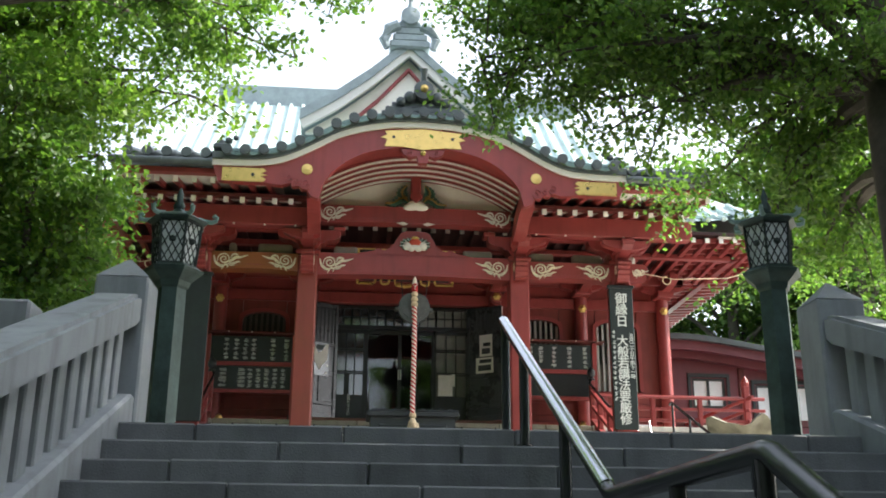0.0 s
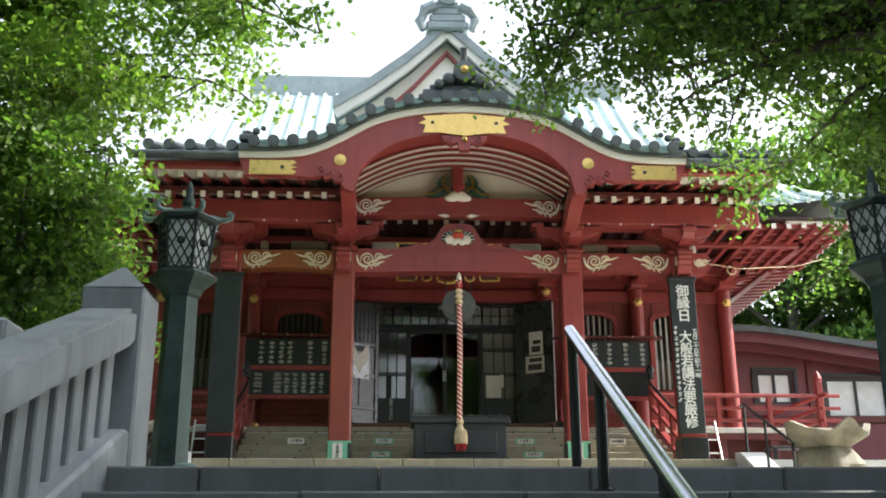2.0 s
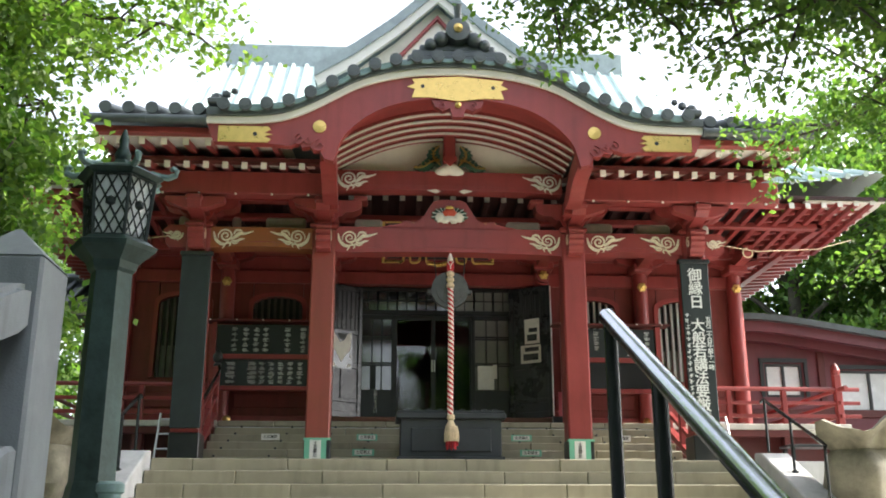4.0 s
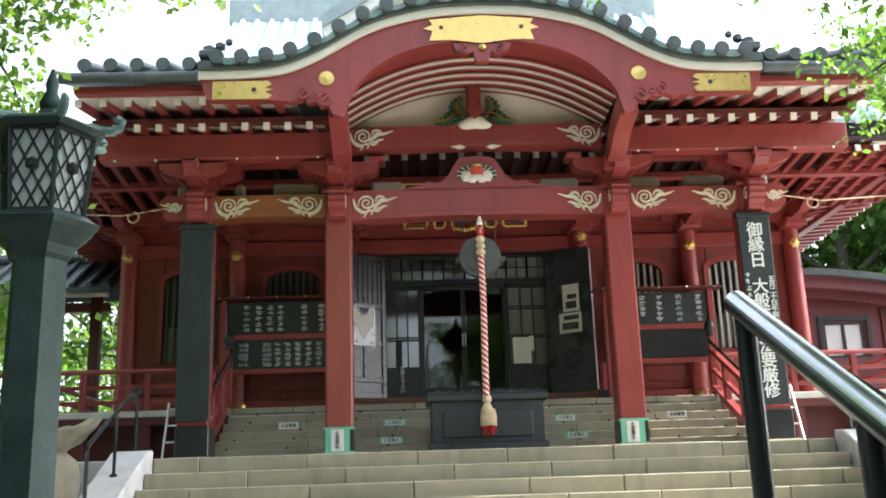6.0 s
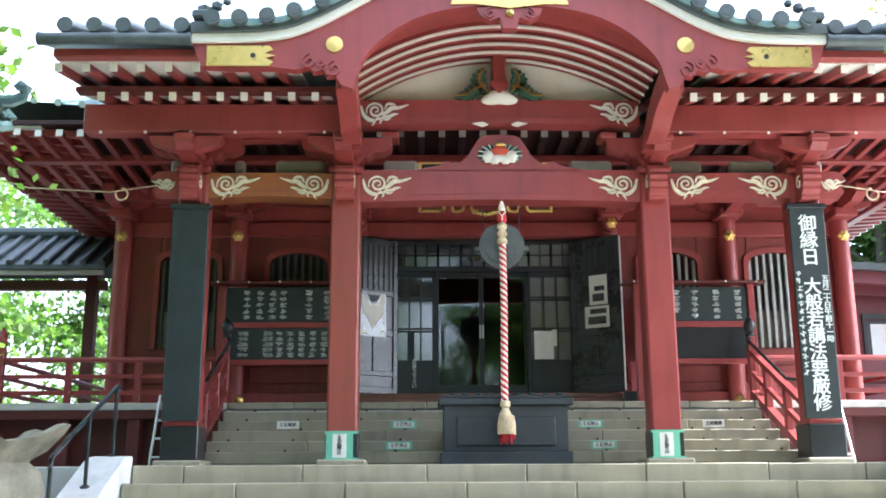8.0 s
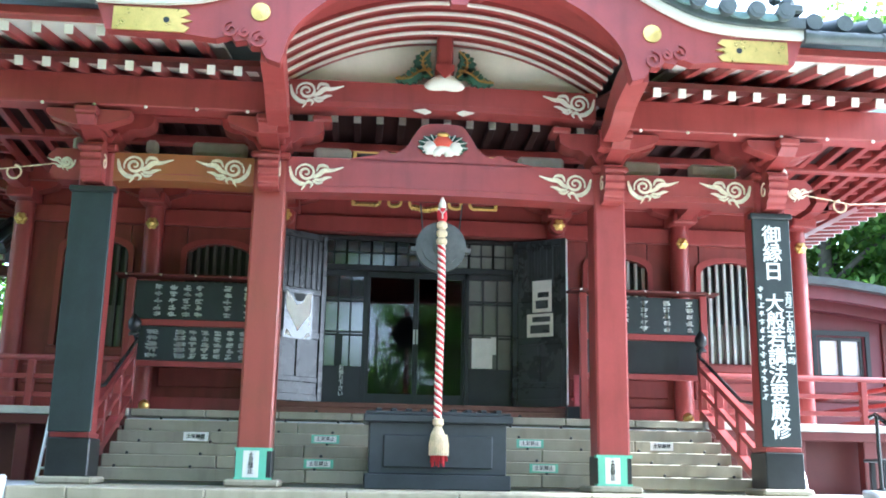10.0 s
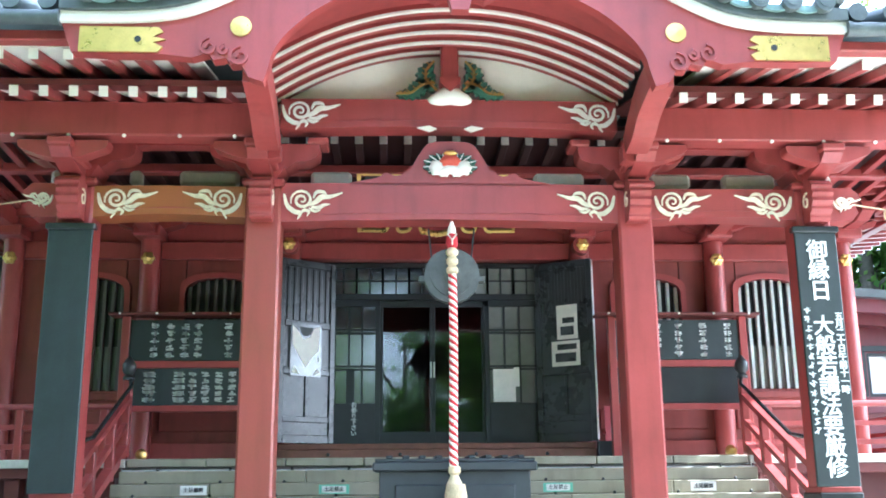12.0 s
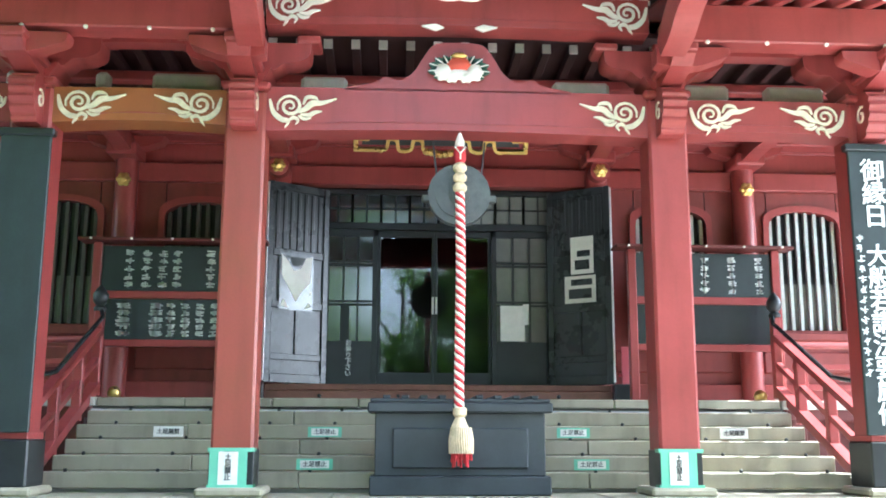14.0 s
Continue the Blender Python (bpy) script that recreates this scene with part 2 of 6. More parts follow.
def tube(bm, pts, rad, n=8, caps=True):
    """A tube along points; rad is one radius or one for each point."""
    pts = [Vector(p) for p in pts]
    rads = rad if isinstance(rad, (list, tuple)) else [rad] * len(pts)
    rings = []
    for i, p in enumerate(pts):
        d = (pts[min(i + 1, len(pts) - 1)] - pts[max(i - 1, 0)]).normalized()
        up = Vector((0, 0, 1)) if abs(d.z) < 0.9 else Vector((0, 1, 0))
        a = d.cross(up).normalized()
        b = d.cross(a).normalized()
        rings.append([bm.verts.new(p + (a * math.cos(2 * math.pi * k / n) + b * math.sin(2 * math.pi * k / n)) * rads[i]) for k in range(n)])
    for r0, r1 in zip(rings, rings[1:]):
        for k in range(n):
            bm.faces.new((r0[k], r0[(k + 1) % n], r1[(k + 1) % n], r1[k]))
    if caps:
        bm.faces.new(rings[0])
        bm.faces.new(rings[-1])
    return bm


def lathe(bm, profile, c, n=24, squash=1.0):
    """Turned shape from rows of radius and height about c."""
    rings = [[bm.verts.new((c[0] + r * math.cos(2 * math.pi * k / n), c[1] + r * squash * math.sin(2 * math.pi * k / n), c[2] + z)) for k in range(n)] for r, z in profile]
    for r0, r1 in zip(rings, rings[1:]):
        for k in range(n):
            bm.faces.new((r0[k], r0[(k + 1) % n], r1[(k + 1) % n], r1[k]))
    bm.faces.new(rings[0])
    bm.faces.new(rings[-1])
    return bm


def disc_y(bm, x, y, z, r, depth, n=20, dome=0.0):
    """A round plate facing -y, at depth behind y."""
    back = [bm.verts.new((x + r * math.cos(2 * math.pi * k / n), y + depth, z + r * math.sin(2 * math.pi * k / n))) for k in range(n)]
    front = [bm.verts.new((v.co.x, y, v.co.z)) for v in back]
    for k in range(n):
        bm.faces.new((back[k], back[(k + 1) % n], front[(k + 1) % n], front[k]))
    bm.faces.new(back)
    if dome:
        tip = bm.verts.new((x, y - dome, z))
        for k in range(n):
            bm.faces.new((front[k], front[(k + 1) % n], tip))
    else:
        bm.faces.new(front)
    return bm


def prism_y(bm, pts, y0, y1):
    """An outline of (x, z) extruded from y0 to y1."""
    a = [bm.verts.new((x, y0, z)) for x, z in pts]
    b = [bm.verts.new((x, y1, z)) for x, z in pts]
    n = len(pts)
    for k in range(n):
        bm.faces.new((a[k], a[(k + 1) % n], b[(k + 1) % n], b[k]))
    bm.faces.new(a)
    bm.faces.new(b[::-1])
    return bm


def prism_x(bm, pts, x0, x1):
    """An outline of (y, z) extruded from x0 to x1."""
    a = [bm.verts.new((x0, y, z)) for y, z in pts]
    b = [bm.verts.new((x1, y, z)) for y, z in pts]
    n = len(pts)
    for k in range(n):
        bm.faces.new((a[k], a[(k + 1) % n], b[(k + 1) % n], b[k]))
    bm.faces.new(a)
    bm.faces.new(b[::-1])
    return bm


def strip(bm, lower, upper, y0, y1):
    """A curved board between two rows of (x, z), from y0 to y1."""
    rows = [[bm.verts.new((x, y, z)) for x, z in row] for row in (lower, upper) for y in (y0, y1)]
    lf, lb, uf, ub = rows
    for k in range(len(lower) - 1):
        for p, q in ((lf, uf), (ub, lb), (uf, ub), (lb, lf)):
            bm.faces.new((p[k], p[k + 1], q[k + 1], q[k]))
    bm.faces.new((lf[0], uf[0], ub[0], lb[0]))
    bm.faces.new((lf[-1], lb[-1], ub[-1], uf[-1]))
    return bm


def ribbon(bm, pts, widths, y, depth=0.02):
    """A flat raised stroke in the xz plane, of changing width."""
    left, right = [], []
    for i, (x, z) in enumerate(pts):
        x1, z1 = pts[min(i + 1, len(pts) - 1)]
        x0, z0 = pts[max(i - 1, 0)]
        dx, dz = x1 - x0, z1 - z0
        n = math.hypot(dx, dz) or 1
        w = widths[i] / 2
        left.append((x - dz / n * w, z + dx / n * w))
        right.append((x + dz / n * w, z - dx / n * w))
    return strip(bm, left, right, y, y + depth)


def curve_pts(keys, n):
    """A smooth row of points through the keys."""
    out = []
    for i in range(len(keys) - 1):
        p0, p1, p2, p3 = keys[max(i - 1, 0)], keys[i], keys[i + 1], keys[min(i + 2, len(keys) - 1)]
        for k in range(n):
            t = k / n
            out.append(tuple(0.5 * (2 * b + (c - a) * t + (2 * a - 5 * b + 4 * c - d) * t * t + (3 * b - a - 3 * c + d) * t ** 3) for a, b, c, d in zip(p0, p1, p2, p3)))
    out.append(tuple(keys[-1]))
    return out


def text_on(body, size, at, material, parent=None, vertical=False, label="", rot=(90, 0, 0), name="lettering"):
    """Raised lettering from the built-in font, centred at a place."""
    cu = bpy.data.curves.new("text", "FONT")
    cu.body = "\n".join(body) if vertical else body
    cu.size = size
    cu.align_x, cu.align_y = "CENTER", "CENTER"
    cu.space_line = 0.92
    cu.extrude = 0.002
    cu.resolution_u = 2
    tmp = new("tmp_text", cu)
    me = bpy.data.meshes.new_from_object(tmp.evaluated_get(bpy.context.evaluated_depsgraph_get()))
    bpy.data.objects.remove(tmp)
    bold = bmesh.new()
    for i, (du, dv) in enumerate(((0, 0), (0.018, 0.006), (-0.018, -0.006), (0.004, 0.02))):
        copy = me.copy()
        copy.transform(Matrix.Translation((du * size, dv * size, 0.0004 * i)))
        bold.from_mesh(copy)
        bpy.data.meshes.remove(copy)
    bold.to_mesh(me)
    bold.free()
    me.transform(pose(*at, *rot))
    if parent:
        me.transform(Matrix.Translation(-wloc(parent)))
    me.materials.clear()
    me.materials.append(material)
    ob = new(name, me)
    ob.parent = parent
    return tagged(ob, label)


# ---- ground and stairs ----
def ground_z(x, y):
    if y > -9.9:
        z = -0.18
    elif y > -12.6:
        z = -0.18 + (y + 9.9) * 0.5
    elif y > -13.6:
        z = -1.6
    else:
        z = max(-4.8, -1.7 + (y + 13.6) * 0.49)
    return z - (0.25 if abs(x) < 2.5 and y < -9.2 else 0.0) - (0.0 if abs(x) < 40 else (abs(x) - 40) * 0.01)


xs = [-600, -200, -80, -40, -20, -12, -8, -6, -4.5, -3.4, -2.6, -2.5, -1, 1, 2.5, 2.6, 3.6, 4.5, 6, 8, 12, 20, 40, 80, 200, 600]
ys = [-600, -150, -60, -30, -22, -19, -17, -16, -15, -14, -13.3, -12.8, -12.3, -11.5, -10.5, -9.6, -9.1, -8, -6, -4, -2, 0, 6, 15, 30, 60, 150, 600]
bm = B()
grid = [[bm.verts.new((x, y, ground_z(x, y) + 0.03 * noise.noise((x, y, 0)))) for x in xs] for y in ys]
for r0, r1 in zip(grid, grid[1:]):
    for k in range(len(xs) - 1):
        bm.faces.new((r0[k], r0[k + 1], r1[k + 1], r1[k]))
ground = solid("ground", bm, EARTH, "brown leaf-littered earth of the wooded hillside", "ground", kind="structure")

STAIR_L, STAIR_R = -2.48, 2.3
R1, T1, TOP1, Z1 = 0.145, 0.372, -9.65, -0.065


def stair_row(parent, x0, x1, y, z, d, h, material, offset, piece=0.95, name="stone_block"):
    """A row of separate step stones with narrow joints; y is the nosing, z the tread."""
    x, first = x0, True
    while x < x1 - 0.02:
        w = piece * (0.5 + 0.5 * offset if first else 1.0) * random.uniform(0.85, 1.2)
        first = False
        if x + w > x1 - 0.25:
            w = x1 - x
        b = B()
        bx(b, x + 0.003, x + w - 0.003, y + random.uniform(-0.004, 0.004), y + d + 0.03, z - h, z + random.uniform(-0.003, 0.003), 0.01)
        part(name, b, material, parent)
        x += w


lower = thing("stair_1", (0, TOP1, 0), "dark grey stone stair climbing towards the hall", "stairs", kind="structure")
for k in range(8):
    stair_row(lower, STAIR_L, STAIR_R, TOP1 - T1 * k, Z1 - R1 * k, T1, R1 + 0.02, DARKSTONE, k % 2)
MIDZ = Z1 - R1 * 8
for k in range(3):
    stair_row(lower, STAIR_L, STAIR_R, TOP1 - T1 * 8 - 0.42 * k - 0.1, MIDZ, 0.42, 0.18, DARKSTONE, k % 2, 1.1)
MIDY = TOP1 - T1 * 8 - 0.94
for k in range(12):
    stair_row(lower, STAIR_L, STAIR_R, MIDY - T1 * k, MIDZ - R1 * k, T1, R1 + 0.02, DARKSTONE, k % 2)

# paved terrace between the two flights
terrace = thing("pavement", (0, -6, 0), "grey stone paved terrace between two flights of steps", "pavement", kind="structure")
yy = TOP1 + T1
row = 0
while yy < -2.75:
    stair_row(terrace, -3.6 if yy > -8.8 else -2.48, 3.9 if yy > -8.8 else 2.3, yy, Z1, 0.6, 0.1, PAVING, row % 2, 1.2, "paving_slab")
    yy += 0.6
    row += 1
side = B()
bx(side, -9, -3.61, -8.8, -1.27, -0.16, Z1 - 0.01)
bx(side, 3.91, 12, -8.8, -1.27, -0.16, Z1 - 0.01)
part("side_ground", side, PAVING, terrace, "plain grey paving beside the slabs")

TOP2, Z2, T2, R2 = -1.25, 0.77, 0.33, 0.165
upper = thing("stair_2", (0, TOP2, 0), "pale stone steps rising to the temple porch", "stairs", kind="structure")
for k in range(5):
    stair_row(upper, -3.63, 3.66, TOP2 - T2 * k, Z2 - R2 * k, T2, R2 + 0.02, PALESTONE, k % 2, 1.05)

# platform under the porch
plat = thing("platform", (0, 0, 0), "pale stone platform under the temple porch", "platform", kind="structure")
yy = TOP2 + T2
row = 0
while yy < 1.0:
    stair_row(plat, -3.63, 3.66, yy, Z2, 0.7, 0.12, PALESTONE, row % 2, 1.2, "paving_slab")
    yy += 0.7
    row += 1
b = B()
bx(b, -8.5, -3.64, -1.2, 14, 0.0, Z2 - 0.005, 0.01)
bx(b, 3.67, 9.5, -1.2, 14, 0.0, Z2 - 0.005, 0.01)
bx(b, -3.63, 3.66, 1.55, 14, 0.0, Z2 - 0.03)
part("platform_body", b, CONCRETE, plat, "whitewashed concrete platform edge")
b = B()
bx(b, -3.63, 3.66, -1.2, 1.55, -0.1, Z2 - 0.125)
bx(b, -3.62, 3.65, -2.5, -1.2, -0.1, 0.08)
part("platform_core", b, CONCRETE, plat)


def cheek(x0, x1):
    t = thing("cheek_wall", ((x0 + x1) / 2, -2, 0), "sloping whitewashed concrete wall beside the pale steps", "wall", "cheek walls")
    b = B()
    prism_x(b, [(-1.2, 0.0), (-1.2, 0.86), (-1.42, 0.84), (-2.95, 0.1), (-2.95, 0.0)], x0, x1)
    bmesh.ops.bevel(b, geom=b.edges[:], offset=0.015, segments=1, affect="EDGES")
    part("wall_body", b, CONCRETE, t)
    return t


cheek(-4.02, -3.64)
cheek(3.67, 4.02)


def step_rail(x):
    t = thing("step_handrail", (x, -2, 0.4), "slim black steel handrail standing on the sloping wall", "handrail", "step handrails")
    b = B()
    tube(b, [(x, -1.1, 1.5), (x, -1.2, 1.52), (x, -2.75, 0.84), (x, -2.82, 0.8), (x, -2.82, 0.72)], 0.021, 8)
    part("rail", b, STEEL, t, smooth=True)
    for y, zt, zb in ((-1.22, 1.5, 0.85), (-1.95, 1.18, 0.57), (-2.8, 0.8, 0.14)):
        b = B()
        tube(b, [(x, y, zb), (x, y, zt)], 0.018, 8)
        lathe(b, [(0.045, 0), (0.045, 0.02), (0.025, 0.035)], (x, y, zb - 0.005), 10)
        part("post", b, STEEL, t, smooth=True)


step_rail(-3.83)
step_rail(3.85)

# central handrail of the lower stair
RX = 0.035
rail = thing("stair_handrail", (RX, -10, -0.5), "thick dark steel handrail with a painted highlight running down the stair", "handrail")
SL = 0.503
head_y, head_z = -9.2, 0.735
bend_y = -11.86
bend_z = head_z - (head_y - bend_y) * SL
flat_y = -13.34
low_y = flat_y - 2.6
b = B()
tube(b, [(RX, head_y, head_z - 0.0), (RX, bend_y, bend_z), (RX + 0.01, bend_y - 0.06, bend_z - 0.012), (RX + 0.04, flat_y + 0.05, bend_z), (RX + 0.04, flat_y, bend_z - 0.01), (RX + 0.04, low_y, bend_z - (flat_y - low_y) * SL)], 0.036, 14)
part("rail", b, STEEL, rail, smooth=True)
# bright metal strip laid on the rail in place of its highlight
b = B()
n = 12
for a, c in (((RX, head_y, head_z), (RX, bend_y + 0.04, bend_z + 0.02)),):
    d = (Vector(c) - Vector(a)).normalized()
    up = Vector((1, 0, 0)).cross(d)
    up = up if up.z > 0 else -up
    rows = []
    for p in (Vector(a), Vector(c)):
        rows.append([b.verts.new(p + (Vector((1, 0, 0)) * math.sin(q) + up * math.cos(q)) * 0.0385) for q in [radians(-58 + 116 * i / 10) for i in range(11)]])
    for i in range(10):
        b.faces.new((rows[0][i], rows[0][i + 1], rows[1][i + 1], rows[1][i]))
part("highlight_strip", b, SHINE, rail, "bright strip painting the highlight along the rail top", smooth=True)


def tread_z(y):
    if y > TOP1:
        return Z1
    if y > TOP1 - T1 * 8:
        return Z1 - R1 * math.ceil((TOP1 - y) / T1 - 1e-6)
    if y > MIDY:
        return MIDZ
    return MIDZ - R1 * math.floor((MIDY - y) / T1 + 1)


for y, top in ((-9.26, head_z), (-9.95, None), (-11.05, None), (-12.6, bend_z), (-13.3, bend_z), (-14.6, None)):
    zt = top if top is not None else (head_z - (head_y - y) * SL if y > bend_y else bend_z - (flat_y - y) * SL)
    b = B()
    zb = tread_z(y)
    xx = RX + (0.03 if y < -12 else 0)
    tube(b, [(xx, y, zb), (xx, y, zt - 0.02)], 0.03, 12)
    lathe(b, [(0.05, 0), (0.05, 0.012), (0.034, 0.02)], (xx, y, zb), 12)
    part("post", b, STEEL, rail, smooth=True)


# stone parapets of the lower stair
SLP = 0.375


def parapet(s, inner):
    """s: +1 on the far side of +x, -1 on the other; inner: the face towards the stair."""
    x0, x1 = sorted((inner, inner + s * 0.35))
    t = thing("stone_parapet", ((x0 + x1) / 2, -10, 0), "grey granite stair parapet with square posts and flat balusters", "parapet", "stair parapets")
    b = B()
    bx(b, x0, x1, -9.29, -8.94, -0.4, 0.955, 0.015)
    r = bmesh.ops.create_cone(b, segments=4, radius1=0.245, radius2=0.015, depth=0.16, cap_ends=True)
    for v in r["verts"]:
        v.co = rotm("Z", 45) @ v.co + Vector(((x0 + x1) / 2, -9.115, 1.033))
    part("post", b, GRANITE, t, "square granite newel with a low pyramid top")
    c0, c1 = x0 + 0.05, x1 - 0.05
    ya, yb = -9.27, TOP1 - T1 * 8 - 0.1
    b = B()
    top0 = 0.825
    prism_x(b, [(ya, top0), (ya, top0 - 0.2), (ya - 0.12, top0 - 0.23), (yb, top0 - 0.23 - (ya - yb - 0.12) * SLP), (yb, top0 - 0.03 - (ya - yb - 0.12) * SLP), (ya - 0.12, top0 - 0.02)], c0 - 0.02, c1 + 0.02)
    bmesh.ops.bevel(b, geom=b.edges[:], offset=0.03, segments=2, affect="EDGES")
    part("coping", b, GRANITE, t, "thick sloping stone handrail")
    b = B()
    prism_x(b, [(ya, 0.16), (ya, -0.5), (yb, -0.5 - (ya - yb) * SLP), (yb, 0.12 - (ya - yb - 0.1) * SLP), (ya - 0.1, 0.15)], c0 - 0.03, c1 + 0.03)
    bmesh.ops.bevel(b, geom=b.edges[:], offset=0.02, segments=1, affect="EDGES")
    part("kerb", b, GRANITE, t, "sloping stone kerb")
    y = ya - 0.2
    while y > yb + 0.1:
        b = B()
        zt = top0 - 0.2 - (ya - y - 0.12) * SLP
        zb = 0.1 - (ya - y - 0.1) * SLP
        bx(b, c0 + 0.05, c1 - 0.05, y - 0.07, y + 0.07, zb, zt, 0.01)
        part("baluster", b, GRANITE, t)
        y -= 0.235
    b = B()
    bx(b, x0 - 0.0, x1 + 0.0, yb - 0.36, yb - 0.02, MIDZ - 0.3, MIDZ + 0.9, 0.015)
    part("post", b, GRANITE, t)
    # low wall running off sideways from the top post
    b = B()
    far = inner + s * 2.6
    a0, a1 = sorted((inner + s * 0.352, far))
    bx(b, a0, a1, -9.23, -9.0, -0.2, 0.6, 0.02)
    part("side_wall", b, GRANITE, t)
    b = B()
    e0, e1 = sorted((inner + s * 0.75, inner + s * 1.1))
    bx(b, e0, e1, -9.27, -8.97, -0.25, 0.78, 0.02)
    part("post", b, GRANITE, t)


parapet(-1, -2.37)
parapet(1, 2.27)


# bronze lanterns
ZL = 0.18


def lantern(x, y):
    t = thing("lantern", (x, y, Z1), "green bronze lantern with latticed milk-glass sides on a tall post", "lantern", "stair lanterns")
    b = B()
    lathe(b, [(0.18, 0), (0.18, 0.05), (0.145, 0.08), (0.135, 0.14), (0.125, 0.17)], (x, y, Z1), 6)
    part("base", b, BRONZE, t)
    b = B()
    lathe(b, [(0.125, Z1 + 0.16), (0.118, 1.1), (0.116, 1.09 + ZL)], (x, y, 0), 6)
    part("pole", b, BRONZE, t)
    b = B()
    lathe(b, [(0.115, 1.07), (0.135, 1.09), (0.15, 1.13), (0.235, 1.2), (0.25, 1.225), (0.225, 1.235), (0.19, 1.262)], (x, y, ZL), 6)
    part("skirt", b, BRONZE, t, "flared bronze skirt")
    n = 6
    r0, r1 = 0.172, 0.2
    b = B()
    lathe(b, [(r0 - 0.012, 1.265), (r1 - 0.012, 1.62)], (x, y, ZL), 6)
    part("pane", b, MILK, t, "milky glass sides")
    b = B()
    for k in range(n):
        a0, a1 = 2 * math.pi * k / n, 2 * math.pi * (k + 1) / n

        def at(u, v):
            r = r0 + (r1 - r0) * v
            p = Vector((math.cos(a0), math.sin(a0), 0)).lerp(Vector((math.cos(a1), math.sin(a1), 0)), u) * r
            return Vector((x, y, 1.265 + ZL + 0.355 * v)) + p
        tube(b, [at(0, 0), at(0, 1)], 0.011, 5)
        tube(b, [at(0, 0), at(1, 0)], 0.01, 4)
        tube(b, [at(0, 1), at(1, 1)], 0.01, 4)
        for i in range(-2, 3):
            for sgn in (1, -1):
                u0, v0, u1, v1 = i / 3, 0.0, i / 3 + 1.0, 1.0
                if u0 < 0:
                    v0, u0 = -u0, 0.0
                if u1 > 1:
                    v1, u1 = v1 - (u1 - 1), 1.0
                if v1 - v0 < 0.05:
                    continue
                if sgn < 0:
                    u0, u1 = 1 - u0, 1 - u1
                tube(b, [at(u0, v0), at(u1, v1)], 0.0055, 4)
        c = (at(0, 0.55) + at(1, 0.55)) / 2
        bmesh.ops.create_icosphere(b, subdivisions=1, radius=0.032, matrix=Matrix.Translation(c))
    part("lattice", b, IRON, t, "dark bronze diamond lattice with a crest boss")
    b = B()
    lathe(b, [(0.18, 1.555), (0.225, 1.57), (0.255, 1.59), (0.24, 1.605), (0.15, 1.64), (0.07, 1.67), (0.045, 1.7)], (x, y, ZL + 0.06), 6)
    part("cap", b, BRONZE, t, "bronze six-sided roof")
    for k in range(n):
        a = 2 * math.pi * k / n
        d = Vector((math.cos(a), math.sin(a), 0))
        pts = [Vector((x, y, 0)) + d * r + Vector((0, 0, z + ZL + 0.06)) for r, z in ((0.17, 1.625), (0.23, 1.605), (0.275, 1.6), (0.31, 1.615), (0.32, 1.645), (0.3, 1.66), (0.282, 1.645))]
        b = B()
        tube(b, pts, [0.02, 0.02, 0.02, 0.02, 0.018, 0.016, 0.012], 7)
        part("corner_curl", b, PATINA, t, "curled bronze roof corner", smooth=True)
    b = B()
    lathe(b, [(0.03, 1.69), (0.045, 1.71), (0.05, 1.735), (0.025, 1.79), (0.03, 1.83), (0.008, 1.9)], (x, y, ZL + 0.06), 10)
    part("finial", b, BRONZE, t, smooth=True)
    b = B()
    lathe(b, [(0.06, 0), (0.06, 0.1), (0.075, 0.11), (0.075, 0.15), (0.055, 0.165)], (x + 0.13, y - 0.11, Z1), 12)
    part("pipe_stub", b, PATINA, t, smooth=True)


lantern(-2.48, -7.85)
lantern(2.38, -8.35)


# lotus-shaped stone basins
def basin(x, y):
    t = thing("stone_basin", (x, y, 0), "mossy carved stone basin with a lotus-leaf rim", "basin", "stone basins")
    b = B()
    bx(b, x - 0.42, x + 0.42, y - 0.42, y + 0.42, -0.06, 0.14, 0.03)
    part("plinth", b, GRANITE, t)
    b = B()
    n = 40
    prof = [(0.26, 0.14), (0.33, 0.2), (0.41, 0.38), (0.42, 0.56), (0.36, 0.7), (0.29, 0.78), (0.36, 0.85), (0.5, 0.94), (0.53, 1.0), (0.46, 1.01), (0.3, 0.9), (0.0001, 0.86)]
    rings = []
    for i, (r, z) in enumerate(prof):
        ring = []
        for k in range(n):
            a = 2 * math.pi * k / n
            wave = 0.07 * math.cos(5 * a + 0.6) + 0.03 * math.cos(9 * a)
            rr = r * (1 + 0.05 * math.cos(7 * a)) + (wave * 0.6 if i in (6, 7, 8, 9) else 0)
            lump = 0.05 * math.sin(3 * a + 9 * z + x) * math.sin(2 * a - 7 * z)
            rr += lump * (i < 11)
            zz = z + (wave * 1.0 if i in (6, 7, 8, 9) else 0)
            ring.append(b.verts.new((x + rr * math.cos(a), y + rr * math.sin(a), zz)))
        rings.append(ring)
    for q0, q1 in zip(rings, rings[1:]):
        for k in range(n):
            b.faces.new((q0[k], q0[(k + 1) % n], q1[(k + 1) % n], q1[k]))
    bmesh.ops.remove_doubles(b, verts=b.verts, dist=0.0005)
    part("bowl", b, BASIN, t, smooth=True)


basin(4.38, -2.5)
basin(-4.42, -2.55)


